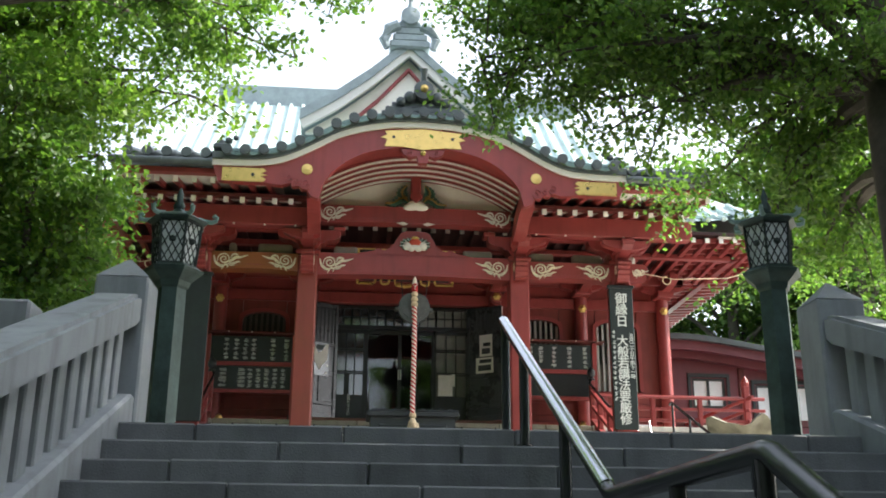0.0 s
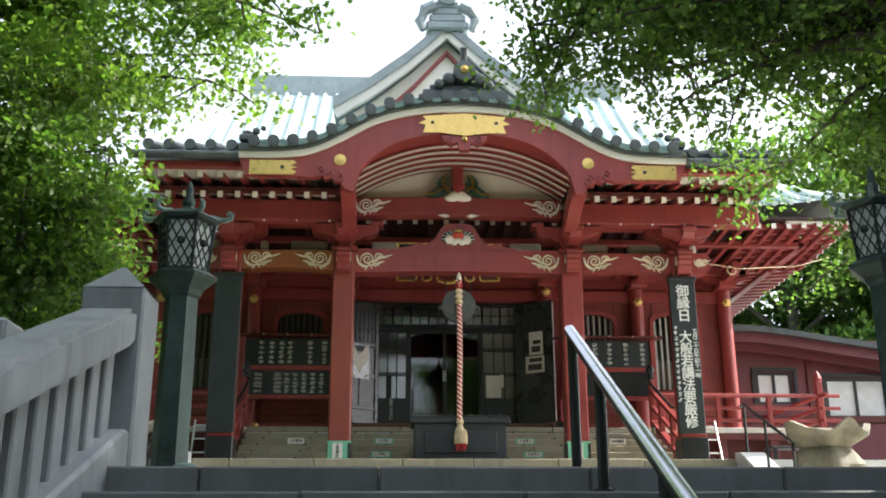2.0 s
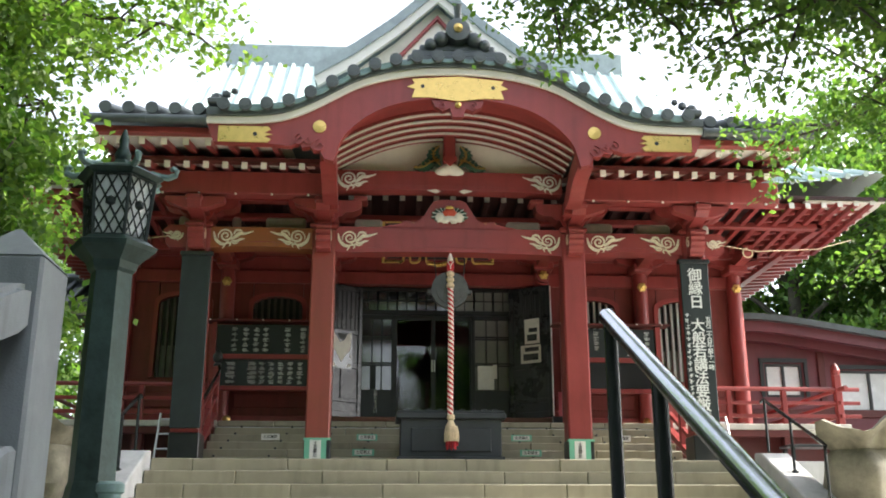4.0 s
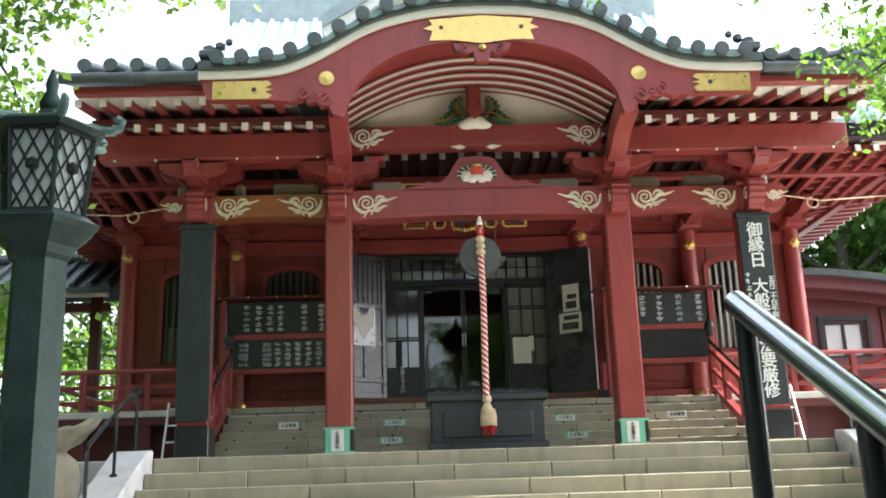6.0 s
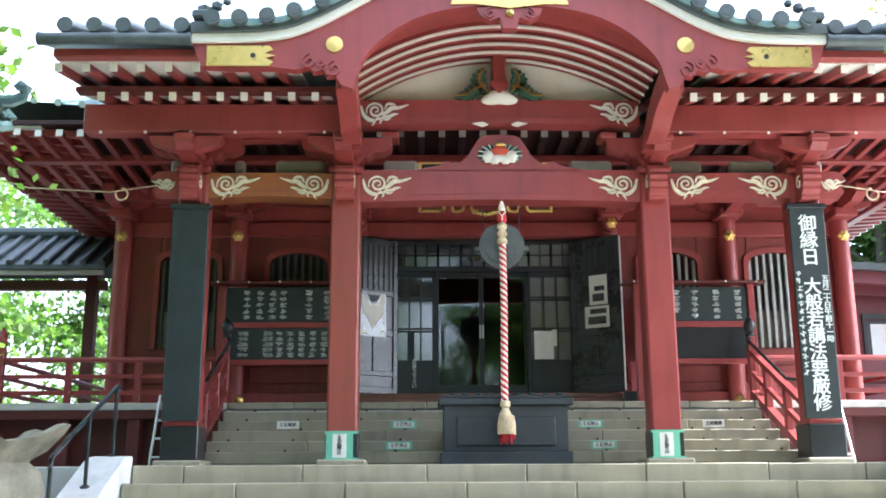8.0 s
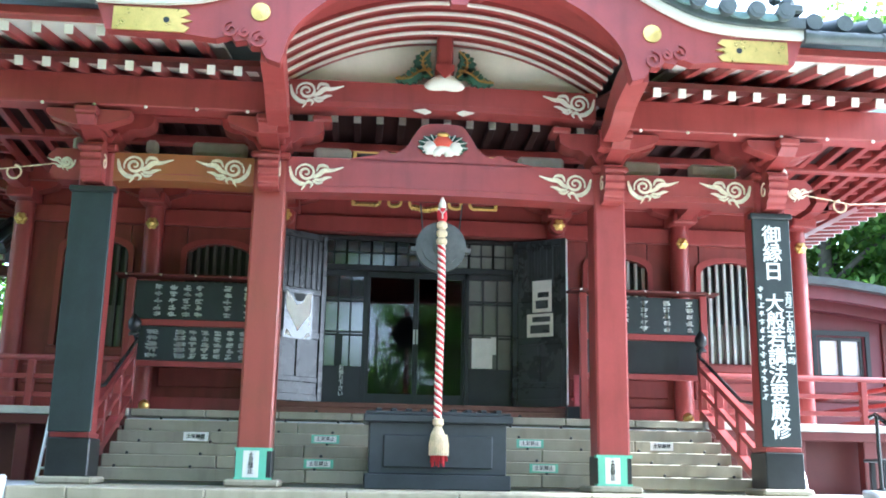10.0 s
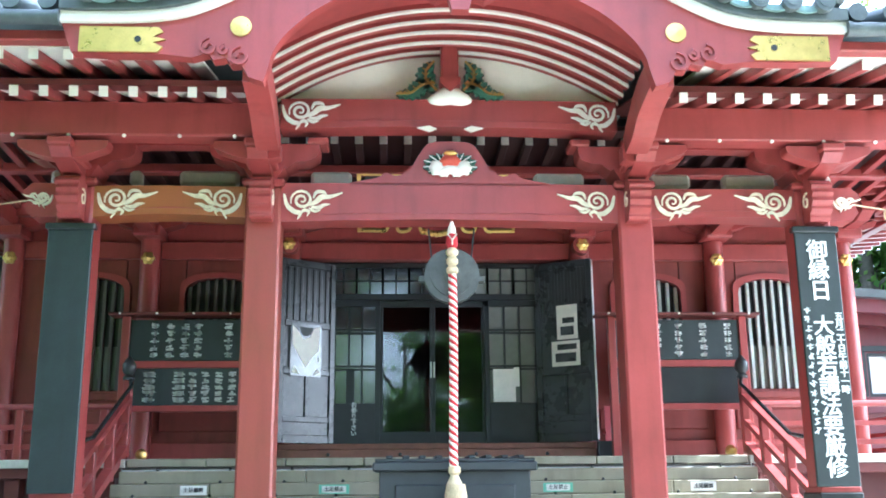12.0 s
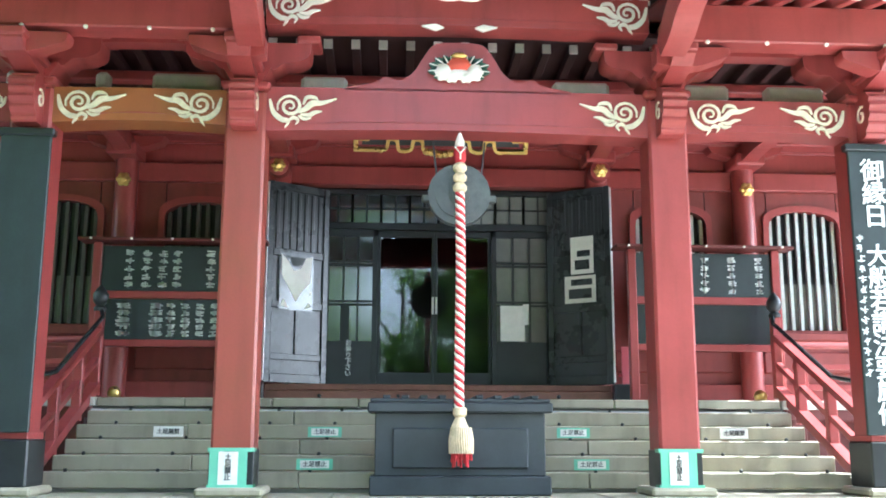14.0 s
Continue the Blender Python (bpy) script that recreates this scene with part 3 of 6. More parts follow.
# ---- porch ----
def scroll(bm, x, z, s, y, k=1.0):
    """A carved cloud scroll; x, z: its outer end, s: +1 if it runs towards +x."""
    def P(pts):
        return [(x + s * u * k, z + v * k) for u, v in pts]
    spiral = []
    for i in range(26):
        a = radians(200 - i * 27)
        r = 0.105 * (1 - i / 29)
        spiral.append((0.17 + r * math.cos(a) * 1.05, 0.0 + r * math.sin(a)))
    ribbon(bm, P(spiral), [0.012 + 0.014 * math.sin(math.pi * min(1, i / 22)) for i in range(26)], y)
    for keys, w in (
        (((0.0, 0.06), (0.03, -0.05), (0.1, -0.115), (0.16, -0.13), (0.13, -0.19)), 0.045),
        (((0.16, -0.13), (0.2, -0.1), (0.24, -0.12), (0.22, -0.16)), 0.03),
        (((0.24, -0.05), (0.3, -0.02), (0.36, 0.03), (0.44, 0.035), (0.56, 0.075)), 0.05),
        (((0.26, -0.07), (0.33, -0.075), (0.38, -0.05), (0.44, -0.04)), 0.035),
        (((0.28, 0.02), (0.31, 0.08), (0.38, 0.08), (0.41, 0.05)), 0.03),
        (((0.24, -0.08), (0.29, -0.11), (0.35, -0.1)), 0.025),
    ):
        c = curve_pts(P(keys), 5)
        ribbon(bm, c, [max(0.006, w * k * math.sin(math.pi * (0.12 + 0.86 * i / (len(c) - 1)))) for i in range(len(c))], y)


def porch_column(x, outer, paint=RED):
    t = thing("porch_column", (x, 0.17, Z2), "square vermilion porch column on a stone plinth" + (" with a black metal shoe" if outer else " wrapped with a green-edged notice"), "column", "porch columns")
    b = B()
    bx(b, x - 0.26, x + 0.26, -0.1, 0.43, Z2, Z2 + 0.07, 0.02)
    part("plinth", b, PALESTONE, t)
    b = B()
    bx(b, x - 0.165, x + 0.165, 0.0, 0.33, Z2 + 0.07, 4.05, 0.022)
    part("shaft", b, paint, t)
    b = B()
    if outer:
        bx(b, x - 0.2, x + 0.2, -0.035, 0.365, Z2 + 0.07, 1.2, 0.012)
        part("shoe", b, BLACK, t, "black metal shoe")
        b = B()
        bx(b, x - 0.185, x + 0.185, -0.02, 0.35, 1.2, 1.25, 0.006)
        part("collar", b, RED, t)
    else:
        bx(b, x - 0.172, x + 0.172, -0.007, 0.337, Z2 + 0.07, 1.13, 0.004)
        part("shoe", b, BLACK, t, "black metal shoe")
        b = B()
        xs0 = x - 0.165
        bx(b, xs0, xs0 + 0.29, -0.014, -0.008, 0.84, 1.14)
        bx(b, x - 0.18, x + 0.18, -0.018, 0.1, 1.11, 1.14)
        bx(b, x - 0.18, x + 0.18, -0.018, 0.1, 0.835, 0.86)
        g = part("notice", b, SIGN, t, "green-edged notice")
        b = B()
        bx(b, xs0 + 0.07, xs0 + 0.22, -0.018, -0.0145, 0.86, 1.115)
        part("sheet", b, PAPER, g)
        text_on("土足禁止", 0.055, (xs0 + 0.145, -0.02, 0.99), INK, g, vertical=True)


for x in (-3.5, -1.765, 1.765, 3.5):
    porch_column(x, abs(x) > 3, WARMLIT if x == -1.765 else RED)


# beams
def bowed(x0, x1, z0, z1, rise, n=16):
    lo = [(x0 + (x1 - x0) * i / n, z0 + rise * math.sin(math.pi * i / n)) for i in range(n + 1)]
    hi = [(x0 + (x1 - x0) * i / n, z1 + 0.25 * rise * math.sin(math.pi * i / n)) for i in range(n + 1)]
    return lo, hi


def porch_beam(name, x0, x1, z0, z1, y0, y1, rise, scrolls, label, paint=RED):
    t = thing(name, ((x0 + x1) / 2, y0, z0), label, "beam", "porch beams")
    b = B()
    strip(b, *bowed(x0, x1, z0, z1, rise), y0, y1)
    part("timber", b, paint, t)
    b = B()
    lo, hi = bowed(x0 + 0.35, x1 - 0.35, z0 + 0.07, z0 + 0.082, rise)
    strip(b, lo, hi, y0 - 0.006, y0 + 0.002)
    part("carved_line", b, RED, t)
    for sx, s in scrolls:
        b = B()
        scroll(b, sx, (z0 + z1) / 2 + 0.02, s, y0 - 0.02, 0.98)
        part("scroll", b, WHITE if z0 > 4.2 else GILT, t, "pale carved cloud scroll")
    return t


porch_beam("tie_beam", -1.6, 1.6, 3.71, 4.09, 0.02, 0.3, 0.03, ((-1.57, 1), (1.57, -1)), "bowed red tie beam with pale cloud scrolls at both ends")
for s in (-1, 1):
    a, c = sorted((s * 1.93, s * 3.335))
    porch_beam("tie_beam", a, c, 3.75, 4.05, 0.02, 0.3, 0.03, ((a + 0.04, 1), (c - 0.04, -1)), "short red tie beam with pale cloud scrolls" if s > 0 else "short red tie beam coloured with warm bounced light, with pale cloud scrolls", RED if s > 0 else OCHRE)
    a, c = sorted((s * 3.665, s * 3.98))
    t = thing("beam_nose", (s * 3.8, 0.02, 3.7), "carved red beam end with a pale scroll", "beam end", "beam noses")
    b = B()
    pts = [(s * 3.665, 3.75), (s * 3.9, 3.75), (s * 3.97, 3.83), (s * 3.94, 3.91), (s * 4.0, 4.0), (s * 3.92, 4.08), (s * 3.665, 4.08)]
    prism_y(b, pts, 0.04, 0.28)
    part("timber", b, RED, t)
    b = B()
    scroll(b, s * 3.72, 3.93, s, 0.02, 0.5)
    part("scroll", b, GILT, t)
porch_beam("upper_beam", -1.62, 1.62, 4.61, 4.91, -0.06, 0.2, 0.03, ((-1.6, 1), (1.6, -1)), "upper red beam with white cloud scrolls under the gable panel")

for x in (-3.5, -1.765, 1.765, 3.5):
    t = thing("bracket", (x, 0, 3.75), "stepped red bracket cluster over a porch column", "bracket", "bracket clusters")
    b = B()
    prof = [(0.0, 3.7), (-0.1, 3.7)]
    for i in range(25):
        q = i / 24
        prof.append((-0.13 - 0.1 * math.sin(q * 2.6) - 0.014 * math.sin(q * 31) - 0.03 * q, 3.7 + 0.38 * q))
    prof += [(-0.08, 4.12), (0.01, 4.12)]
    prism_x(b, prof, x - 0.1, x + 0.1)
    nose = part("beam_end", b, RED, t, "wavy carved projecting beam end")
    for q in (-1, 1):
        b = B()
        curl = [(0.055 * (1 - i / 16) * math.cos(radians(120 - i * 34)), 0.055 * (1 - i / 16) * math.sin(radians(120 - i * 34))) for i in range(13)]
        ribbon(b, [(u * 1.3 - 0.1, v * 1.5 + 3.9) for u, v in curl], [0.02] * 13, 0.0, 0.01)
        for v in b.verts:
            v.co = Vector((x + q * (0.1 + v.co.y), v.co.x, v.co.z))
        part("scroll", b, GILT, nose, "pale carved curl")
    b = B()
    bx(b, x - 0.2, x + 0.2, -0.06, 0.36, 4.05, 4.12, 0.02)
    prism_y(b, [(x - 0.13, 4.12), (x + 0.13, 4.12), (x + 0.2, 4.24), (x - 0.2, 4.24)], -0.04, 0.34)
    part("block", b, RED, t)
    b = B()
    pts = curve_pts([(0.52, 4.43), (0.5, 4.36), (0.4, 4.31), (0.3, 4.3), (0.22, 4.24), (0.1, 4.23)], 4)
    out = [(x + u, z) for u, z in pts] + [(x - u, z) for u, z in reversed(pts)] + [(x - 0.52, 4.48), (x + 0.52, 4.48)]
    prism_y(b, out, 0.02, 0.28)
    part("arm", b, RED, t)
    b = B()
    pts = curve_pts([(0.4, 4.31), (0.38, 4.26), (0.28, 4.22), (0.2, 4.19), (0.12, 4.17)], 4)
    lim = 0.2 if abs(x) < 2 else 0.4
    pr = [(x + min(u, lim) if x < 0 else x + u, z) for u, z in pts] + [(x - u if x < 0 else x - min(u, lim), z) for u, z in reversed(pts)]
    prism_y(b, pr + [(pr[-1][0], 4.333), (pr[0][0], 4.333)], -0.46, -0.3)
    part("arm", b, RED, t)
    b = B()
    prism_x(b, [(-0.56, 4.33), (-0.56, 4.24), (-0.46, 4.17), (-0.12, 4.11), (0.3, 4.11), (0.3, 4.33)], x - 0.09, x + 0.09)
    part("arm", b, RED, t)
    b = B()
    bx(b, x - 0.11, x + 0.11, -0.58, -0.2, 4.262, 4.335, 0.015)
    bx(b, x - 0.14, x + 0.14, -0.32, 0.0, 4.19, 4.25, 0.015)
    part("stepped_block", b, RED, t)
    for u in (-0.5, 0, 0.5):
        b = B()
        bx(b, x + u - 0.1, x + u + 0.1, 0.0, 0.3, 4.482, 4.55, 0.015)
        part("bearing_block", b, RED, t)

# eave purlin over the side bays
for s in (-1, 1):
    a, c = sorted((s * 1.77, s * 4.62))
    t = thing("eave_purlin", (s * 3.1, 0, 4.3), "deep red eave purlin with small gilt studs", "beam", "eave purlins")
    b = B()
    bx(b, a, c, -0.5, -0.26, 4.37, 4.69, 0.012)
    part("timber", b, RED, t)
    n = 24
    low = [(s * (1.93 + 1.4 * i / n), 4.46 - 0.17 * abs(2 * i / n - 1) ** 5) for i in range(n + 1)]
    b = B()
    strip(b, low, [(u, 4.555) for u, v in low], 0.03, 0.2)
    part("haunch_board", b, RED, t, "board with a rounded scooped underside")
    b = B()
    bx(b, a, c, -0.02, 0.24, 4.555, 4.66)
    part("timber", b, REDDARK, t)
    for k in range(6):
        b = B()
        xk = a + 0.2 + (c - a - 0.4) * k / 5
        disc_y(b, xk, -0.512, 4.36, 0.018, 0.012, 8, 0.008)
        part("stud", b, WHITE, t)

# pale boards resting on the tie beams
for x0, x1 in ((-3.1, -2.98), (-2.62, -2.05), (-1.35, -0.95), (0.85, 1.35), (2.0, 2.42), (2.75, 3.28), (-3.85, -3.66), (3.68, 3.86)):
    b = B()
    bx(b, x0, x1, 0.3, 0.42, 4.15, 4.3, 0.03)
    bx(b, x0 + 0.03, x1 - 0.03, 0.32, 0.4, 3.9, 4.13, 0.0)
    solid("spacer_board", b, GREYWOOD, "pale grey wooden spacer board on the tie beam", "board", "spacer boards", at=((x0 + x1) / 2, 0.36, 4.0))

# curved gable
ARCH = 1.66


def arch_z(x):
    return 5.445 - 0.53 * (abs(x) / ARCH) ** 2.1


EDGE = [(0, 5.66), (0.5, 5.635), (0.95, 5.55), (1.3, 5.43), (1.6, 5.26), (1.9, 5.09), (2.2, 4.965), (2.5, 4.915), (2.85, 4.9), (3.19, 4.9)]
EDGE = curve_pts(EDGE, 4)
INNER = curve_pts([(0, 5.33), (0.45, 5.31), (0.85, 5.22), (1.15, 5.07), (1.38, 4.87), (1.5, 4.7), (1.54, 4.56), (1.58, 4.42)], 5)


def both(row):
    return [(-x, z) for x, z in reversed(row)] + [(x, z) for x, z in row[1:]]


gable = thing("curved_gable", (0, -1.5, 5.0), "undulating red gable board with gilt plates under dark roof tiles", "gable")
GY0, GY1 = -1.62, -1.5
b = B()
right = EDGE + [(3.1, 4.66), (2.75, 4.64), (2.38, 4.645), (2.15, 4.62), (2.02, 4.66), (1.98, 4.6), (1.88, 4.62), (1.84, 4.56), (1.76, 4.57), (1.7, 4.46)] + list(reversed(INNER))
left = [(-x, z) for x, z in right]
for side_pts in (right, left):
    prism_y(b, side_pts, GY0, GY1)
bmesh.ops.remove_doubles(b, verts=b.verts, dist=0.0005)
part("bargeboard", b, RED, gable)
for s in (-1, 1):
    for cx, cz, r0 in ((1.77, 4.63, 0.09), (2.02, 4.71, 0.08), (1.9, 4.69, 0.05)):
        b = B()
        sp = [(s * (cx + r0 * (1 - i / 22) * math.cos(radians(90 - s * 0 - i * 28))), cz + r0 * (1 - i / 22) * math.sin(radians(90 - i * 28))) for i in range(18)]
        ribbon(b, sp, [0.024] * 18, GY0 - 0.022, 0.024)
        part("carved_curl", b, RED, gable)
b = B()
row = both(EDGE)
strip(b, row, [(x, z + 0.085) for x, z in row], GY0 - 0.05, GY1 + 0.02)
part("white_moulding", b, WHITE, gable, "cream-white moulding under the tiles")
for s in (-1, 1):
    b = B()
    disc_y(b, s * 1.77, GY0 - 0.015, 4.89, 0.085, 0.02, 24, 0.006)
    part("gilt_disc", b, GOLD, gable, "round gilt boss")
    b = B()
    notch = [(3.04, 4.87), (3.04, 4.655), (2.42, 4.655), (2.38, 4.70), (2.46, 4.74), (2.36, 4.765), (2.46, 4.79), (2.38, 4.83), (2.42, 4.87)]
    prism_y(b, [(s * x, z) for x, z in notch], GY0 - 0.016, GY0 + 0.004)
    pl = part("gilt_plate", b, GOLD, gable, "gilt metal end plate")
    b = B()
    disc_y(b, s * 2.58, GY0 - 0.02, 4.765, 0.028, 0.006, 10)
    part("pierced_mark", b, BLACK, pl)
b = B()
cp = [(-0.6, 5.59), (-0.56, 5.53), (-0.66, 5.48), (-0.56, 5.45), (-0.6, 5.33), (-0.35, 5.335), (-0.15, 5.31), (0, 5.29), (0.15, 5.31), (0.35, 5.335), (0.6, 5.33), (0.56, 5.45), (0.66, 5.48), (0.56, 5.53), (0.6, 5.59), (0, 5.64)]
prism_y(b, cp, GY0 - 0.016, GY0 + 0.004)
pl = part("gilt_plate", b, GOLD, gable, "gilt metal centre plate")
for s in (-1, 1):
    b = B()
    disc_y(b, s * 0.46, GY0 - 0.02, 5.49, 0.026, 0.006, 10)
    part("pierced_mark", b, BLACK, pl)
b = B()
pend = [(-0.34, 5.31), (-0.3, 5.22), (-0.2, 5.16), (-0.1, 5.2), (-0.07, 5.08), (0.07, 5.08), (0.1, 5.2), (0.2, 5.16), (0.3, 5.22), (0.34, 5.31), (0, 5.3)]
prism_y(b, pend, GY0 + 0.01, GY1)
for s in (-1, 1):
    sp = [(s * (0.2 + 0.06 * (1 - i / 22) * math.cos(radians(90 - i * 28))), 5.24 + 0.06 * (1 - i / 22) * math.sin(radians(90 - i * 28))) for i in range(18)]
    ribbon(b, sp, [0.016] * 18, GY0 - 0.012, 0.024)
part("pendant", b, RED, gable, "carved red pendant")
b = B()
disc_y(b, 0, GY0 - 0.02, 5.24, 0.04, 0.03, 12, 0.02)
part("gilt_boss", b, GOLD, gable)

# vault under the gable
vault = thing("gable_vault", (0, -0.6, 5.3), "ribbed red barrel soffit with white-edged ribs", "soffit", kind="structure")
axs = [ARCH * (-1 + 2 * i / 28) for i in range(29)]
b = B()
lo = [(x, arch_z(x) + 0.07) for x in axs]
strip(b, lo, [(x, z + 0.04) for x, z in lo], -1.5, 0.2)
part("vault_boards", b, RED, vault)
for k in range(5):
    y = 0.02 - 0.225 * k
    b = B()
    row = [(x, arch_z(x)) for x in axs]
    strip(b, row, [(x, z + 0.075) for x, z in row], y, y + 0.1)
    rib = part("rib", b, RED, vault)
    b = B()
    strip(b, [(x, z - 0.004) for x, z in row], [(x, z + 0.02) for x, z in row], y - 0.006, y + 0.03)
    part("rib_edge", b, WHITE, rib, "white painted rib edge")
b = B()
pan = [(x, arch_z(x) + 0.03) for x in axs]
prism_y(b, [(ARCH, 4.8), (-ARCH, 4.8)] + pan, 0.14, 0.2)
part("plaster_panel", b, CREAM, gable, "cream plaster panel behind the ribs")

# carved peach and leaves on the panel
carv = thing("carving", (0, 0, 4.9), "painted carving of a white peach between dark green leaves", "carving")
b = B()
bx(b, -0.085, 0.085, -0.12, 0.12, 5.1, 5.49, 0.02)
prism_y(b, [(-0.1, 5.12), (0.1, 5.12), (0.1, 5.06), (0.0, 4.97), (-0.1, 5.06)], -0.15, 0.0)
part("strut", b, RED, carv)
b = B()
r = bmesh.ops.create_uvsphere(b, u_segments=20, v_segments=12, radius=1)
for v in r["verts"]:
    q = 1 - 0.25 * max(0, v.co.z)
    v.co = Vector((v.co.x * 0.22 * q, -0.05 + v.co.y * 0.08, 4.965 + v.co.z * 0.1 - 0.05 * abs(v.co.x)))
part("peach", b, WHITE, carv, smooth=True)
for s in (-1, 1):
    for keys, w in ((((0.13, 5.0), (0.22, 5.1), (0.23, 5.2), (0.15, 5.3)), 0.17), (((0.15, 5.08), (0.27, 5.05), (0.38, 4.97), (0.52, 4.96)), 0.15)):
        b = B()
        c = curve_pts([(s * u, v) for u, v in keys], 6)
        ribbon(b, c, [w * math.sin(math.pi * (0.08 + 0.9 * i / (len(c) - 1))) * (1 + 0.2 * (-1) ** i) for i in range(len(c))], -0.09, 0.06)
        lf = part("leaf", b, LEAFG, carv)
        b = B()
        ribbon(b, c, [0.02] * len(c), -0.105, 0.02)
        for i in range(3, len(c) - 3, 3):
            for q in (-1, 1):
                x0, z0 = c[i]
                ribbon(b, [(x0, z0), (x0 + q * 0.035, z0 + 0.03)], [0.01, 0.006], -0.105, 0.02)
        part("vein", b, GOLD, lf)

# frog-leg strut with flower carving
frog = thing("frog_leg_strut", (0, 0.1, 4.05), "red frog-leg strut with a painted flower and leaf carving", "strut")
b = B()
half = curve_pts([(0.0, 4.52), (0.2, 4.5), (0.3, 4.38), (0.38, 4.25), (0.5, 4.17), (0.62, 4.2), (0.7, 4.15), (0.95, 4.1)], 4)
half = half + [(0.95, 4.08), (0.0, 4.08)]
prism_y(b, half, 0.02, 0.16)
prism_y(b, [(-x, z) for x, z in half], 0.02, 0.16)
part("strut_body", b, RED, frog)
for u, v, w, h, m, nm in ((0, 4.3, 0.11, 0.075, FRUIT, "flower"), (0, 4.385, 0.07, 0.03, GOLD, "bud"), (0, 4.225, 0.1, 0.05, WHITE, "petal"), (-0.13, 4.24, 0.075, 0.075, WHITE, "petal"), (0.13, 4.24, 0.075, 0.075, WHITE, "petal"), (-0.06, 4.2, 0.06, 0.05, WHITE, "petal"), (0.06, 4.2, 0.06, 0.05, WHITE, "petal")):
    b = B()
    rr = bmesh.ops.create_uvsphere(b, u_segments=16, v_segments=10, radius=1)
    for vv in rr["verts"]:
        an = math.atan2(vv.co.z, vv.co.x)
        k = 1 + 0.1 * math.cos(6 * an)
        vv.co = Vector((vv.co.x * w * k + u, -0.01 + vv.co.y * 0.045, vv.co.z * h * k + v))
    part(nm, b, m, frog, smooth=True)
for s in (-1, 1):
    for an, ln in ((-28, 0.17), (-5, 0.2), (18, 0.2), (42, 0.19), (66, 0.17), (86, 0.15)):
        b = B()
        d = Vector((s * math.cos(radians(an)), 0, math.sin(radians(an)) * 0.8))
        p = Vector((s * 0.06, 0, 4.26))
        c = [(p.x + d.x * ln * q, p.z + d.z * ln * q) for q in (0.15, 0.4, 0.65, 0.85, 1.0)]
        ribbon(b, c, [0.03, 0.065, 0.075, 0.05, 0.008], -0.02, 0.035)
        lf = part("leaf", b, LEAFG, frog)
        b = B()
        ribbon(b, c, [0.012, 0.012, 0.01, 0.008, 0.004], -0.028, 0.01)
        part("vein", b, WHITE, lf)
for s in (-1, 1):
    b = B()
    prism_y(b, [(s * 0.13, 4.61), (s * 0.2, 4.58), (s * 0.32, 4.62), (s * 0.2, 4.64)], -0.09, -0.06)
    part("cloud_tip", b, WHITE, frog, "white cloud tip")


# rafters
raft = thing("porch_rafters", (0, 0, 4.7), "two tiers of red rafters with white-painted ends", "rafters", kind="structure")
proto = {}


def rafter_mesh(key, length, w, h):
    if key not in proto:
        b = B()
        bx(b, -w / 2, w / 2, 0, length, -h / 2, h / 2, 0.006)
        c = B()
        bx(c, -w / 2 - 0.002, w / 2 + 0.002, -0.012, 0.004, -h / 2 - 0.002, h / 2 + 0.002, 0.004)
        # inner rafters get the shade-dark red instead of the plain paint
        proto[key] = (mesh_of(b, REDSHADE if key == "inner" else RED), mesh_of(c, WHITE))
    return proto[key]


def rafter(parent, key, at, length, w, h, rot):
    a, c = rafter_mesh(key, length, w, h)
    o = wloc(parent)
    ob = new("rafter", a)
    ob.parent = parent
    ob.matrix_basis = Matrix.Translation(Vector(at) - o) @ Euler([radians(q) for q in rot]).to_matrix().to_4x4()
    e = new("white_end", c)
    e.parent = ob
    return ob


for s in (-1, 1):
    for k in range(10):
        rafter(raft, "low", (s * (2.04 + 0.254 * k), -0.85, 4.64), 3.2, 0.075, 0.09, (14, 0, 0))
    for k in range(9):
        rafter(raft, "high", (s * (2.37 + 0.28 * k), -1.35, 4.755), 1.4, 0.075, 0.085, (11, 0, 0))
# shade above the rafters is coloured into these boards
b = B()
for s in (-1, 1):
    a, c = sorted((s * 1.7, s * 4.6))
    prism_x(b, [(-0.82, 4.70), (-0.82, 4.72), (2.4, 5.52), (2.4, 5.49)], a, c)
    bx(b, a, c, -0.86, -0.72, 4.695, 4.75)
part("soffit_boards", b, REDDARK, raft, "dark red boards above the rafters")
b = B()
for s in (-1, 1):
    a, c = sorted((s * 1.9, s * 4.6))
    prism_x(b, [(-0.715, 4.714), (-0.715, 4.724), (-0.3, 4.826), (-0.3, 4.816)], a, c)
part("white_boards", b, WHITE, raft, "white-painted boards over the lower rafters")
b = B()
for s in (-1, 1):
    a, c = sorted((s * 2.2, s * 4.6))
    prism_x(b, [(-1.38, 4.80), (-1.38, 4.825), (0.1, 5.11), (0.1, 5.08)], a, c)
part("white_boards", b, WHITE, raft, "white-painted boards over the upper rafters")
b = B()
for s in (-1, 1):
    a, c = sorted((s * 3.0, s * 4.62))
    bx(b, a, c, -1.5, -1.36, 4.81, 4.9, 0.01)
part("eave_fascia", b, RED, raft)

# curved legs running back from the gable to the columns
for s in (-1, 1):
    b = B()
    up = curve_pts([(-1.52, 4.72), (-1.1, 4.66), (-0.75, 4.52), (-0.5, 4.36)], 4)
    lo = curve_pts([(-1.52, 4.46), (-1.1, 4.38), (-0.85, 4.26), (-0.58, 4.2)], 4)
    prism_x(b, up + lo[::-1], s * 1.66 - 0.1, s * 1.66 + 0.1)
    part("leg", b, RED, gable, "curved leg running back to a column bracket")

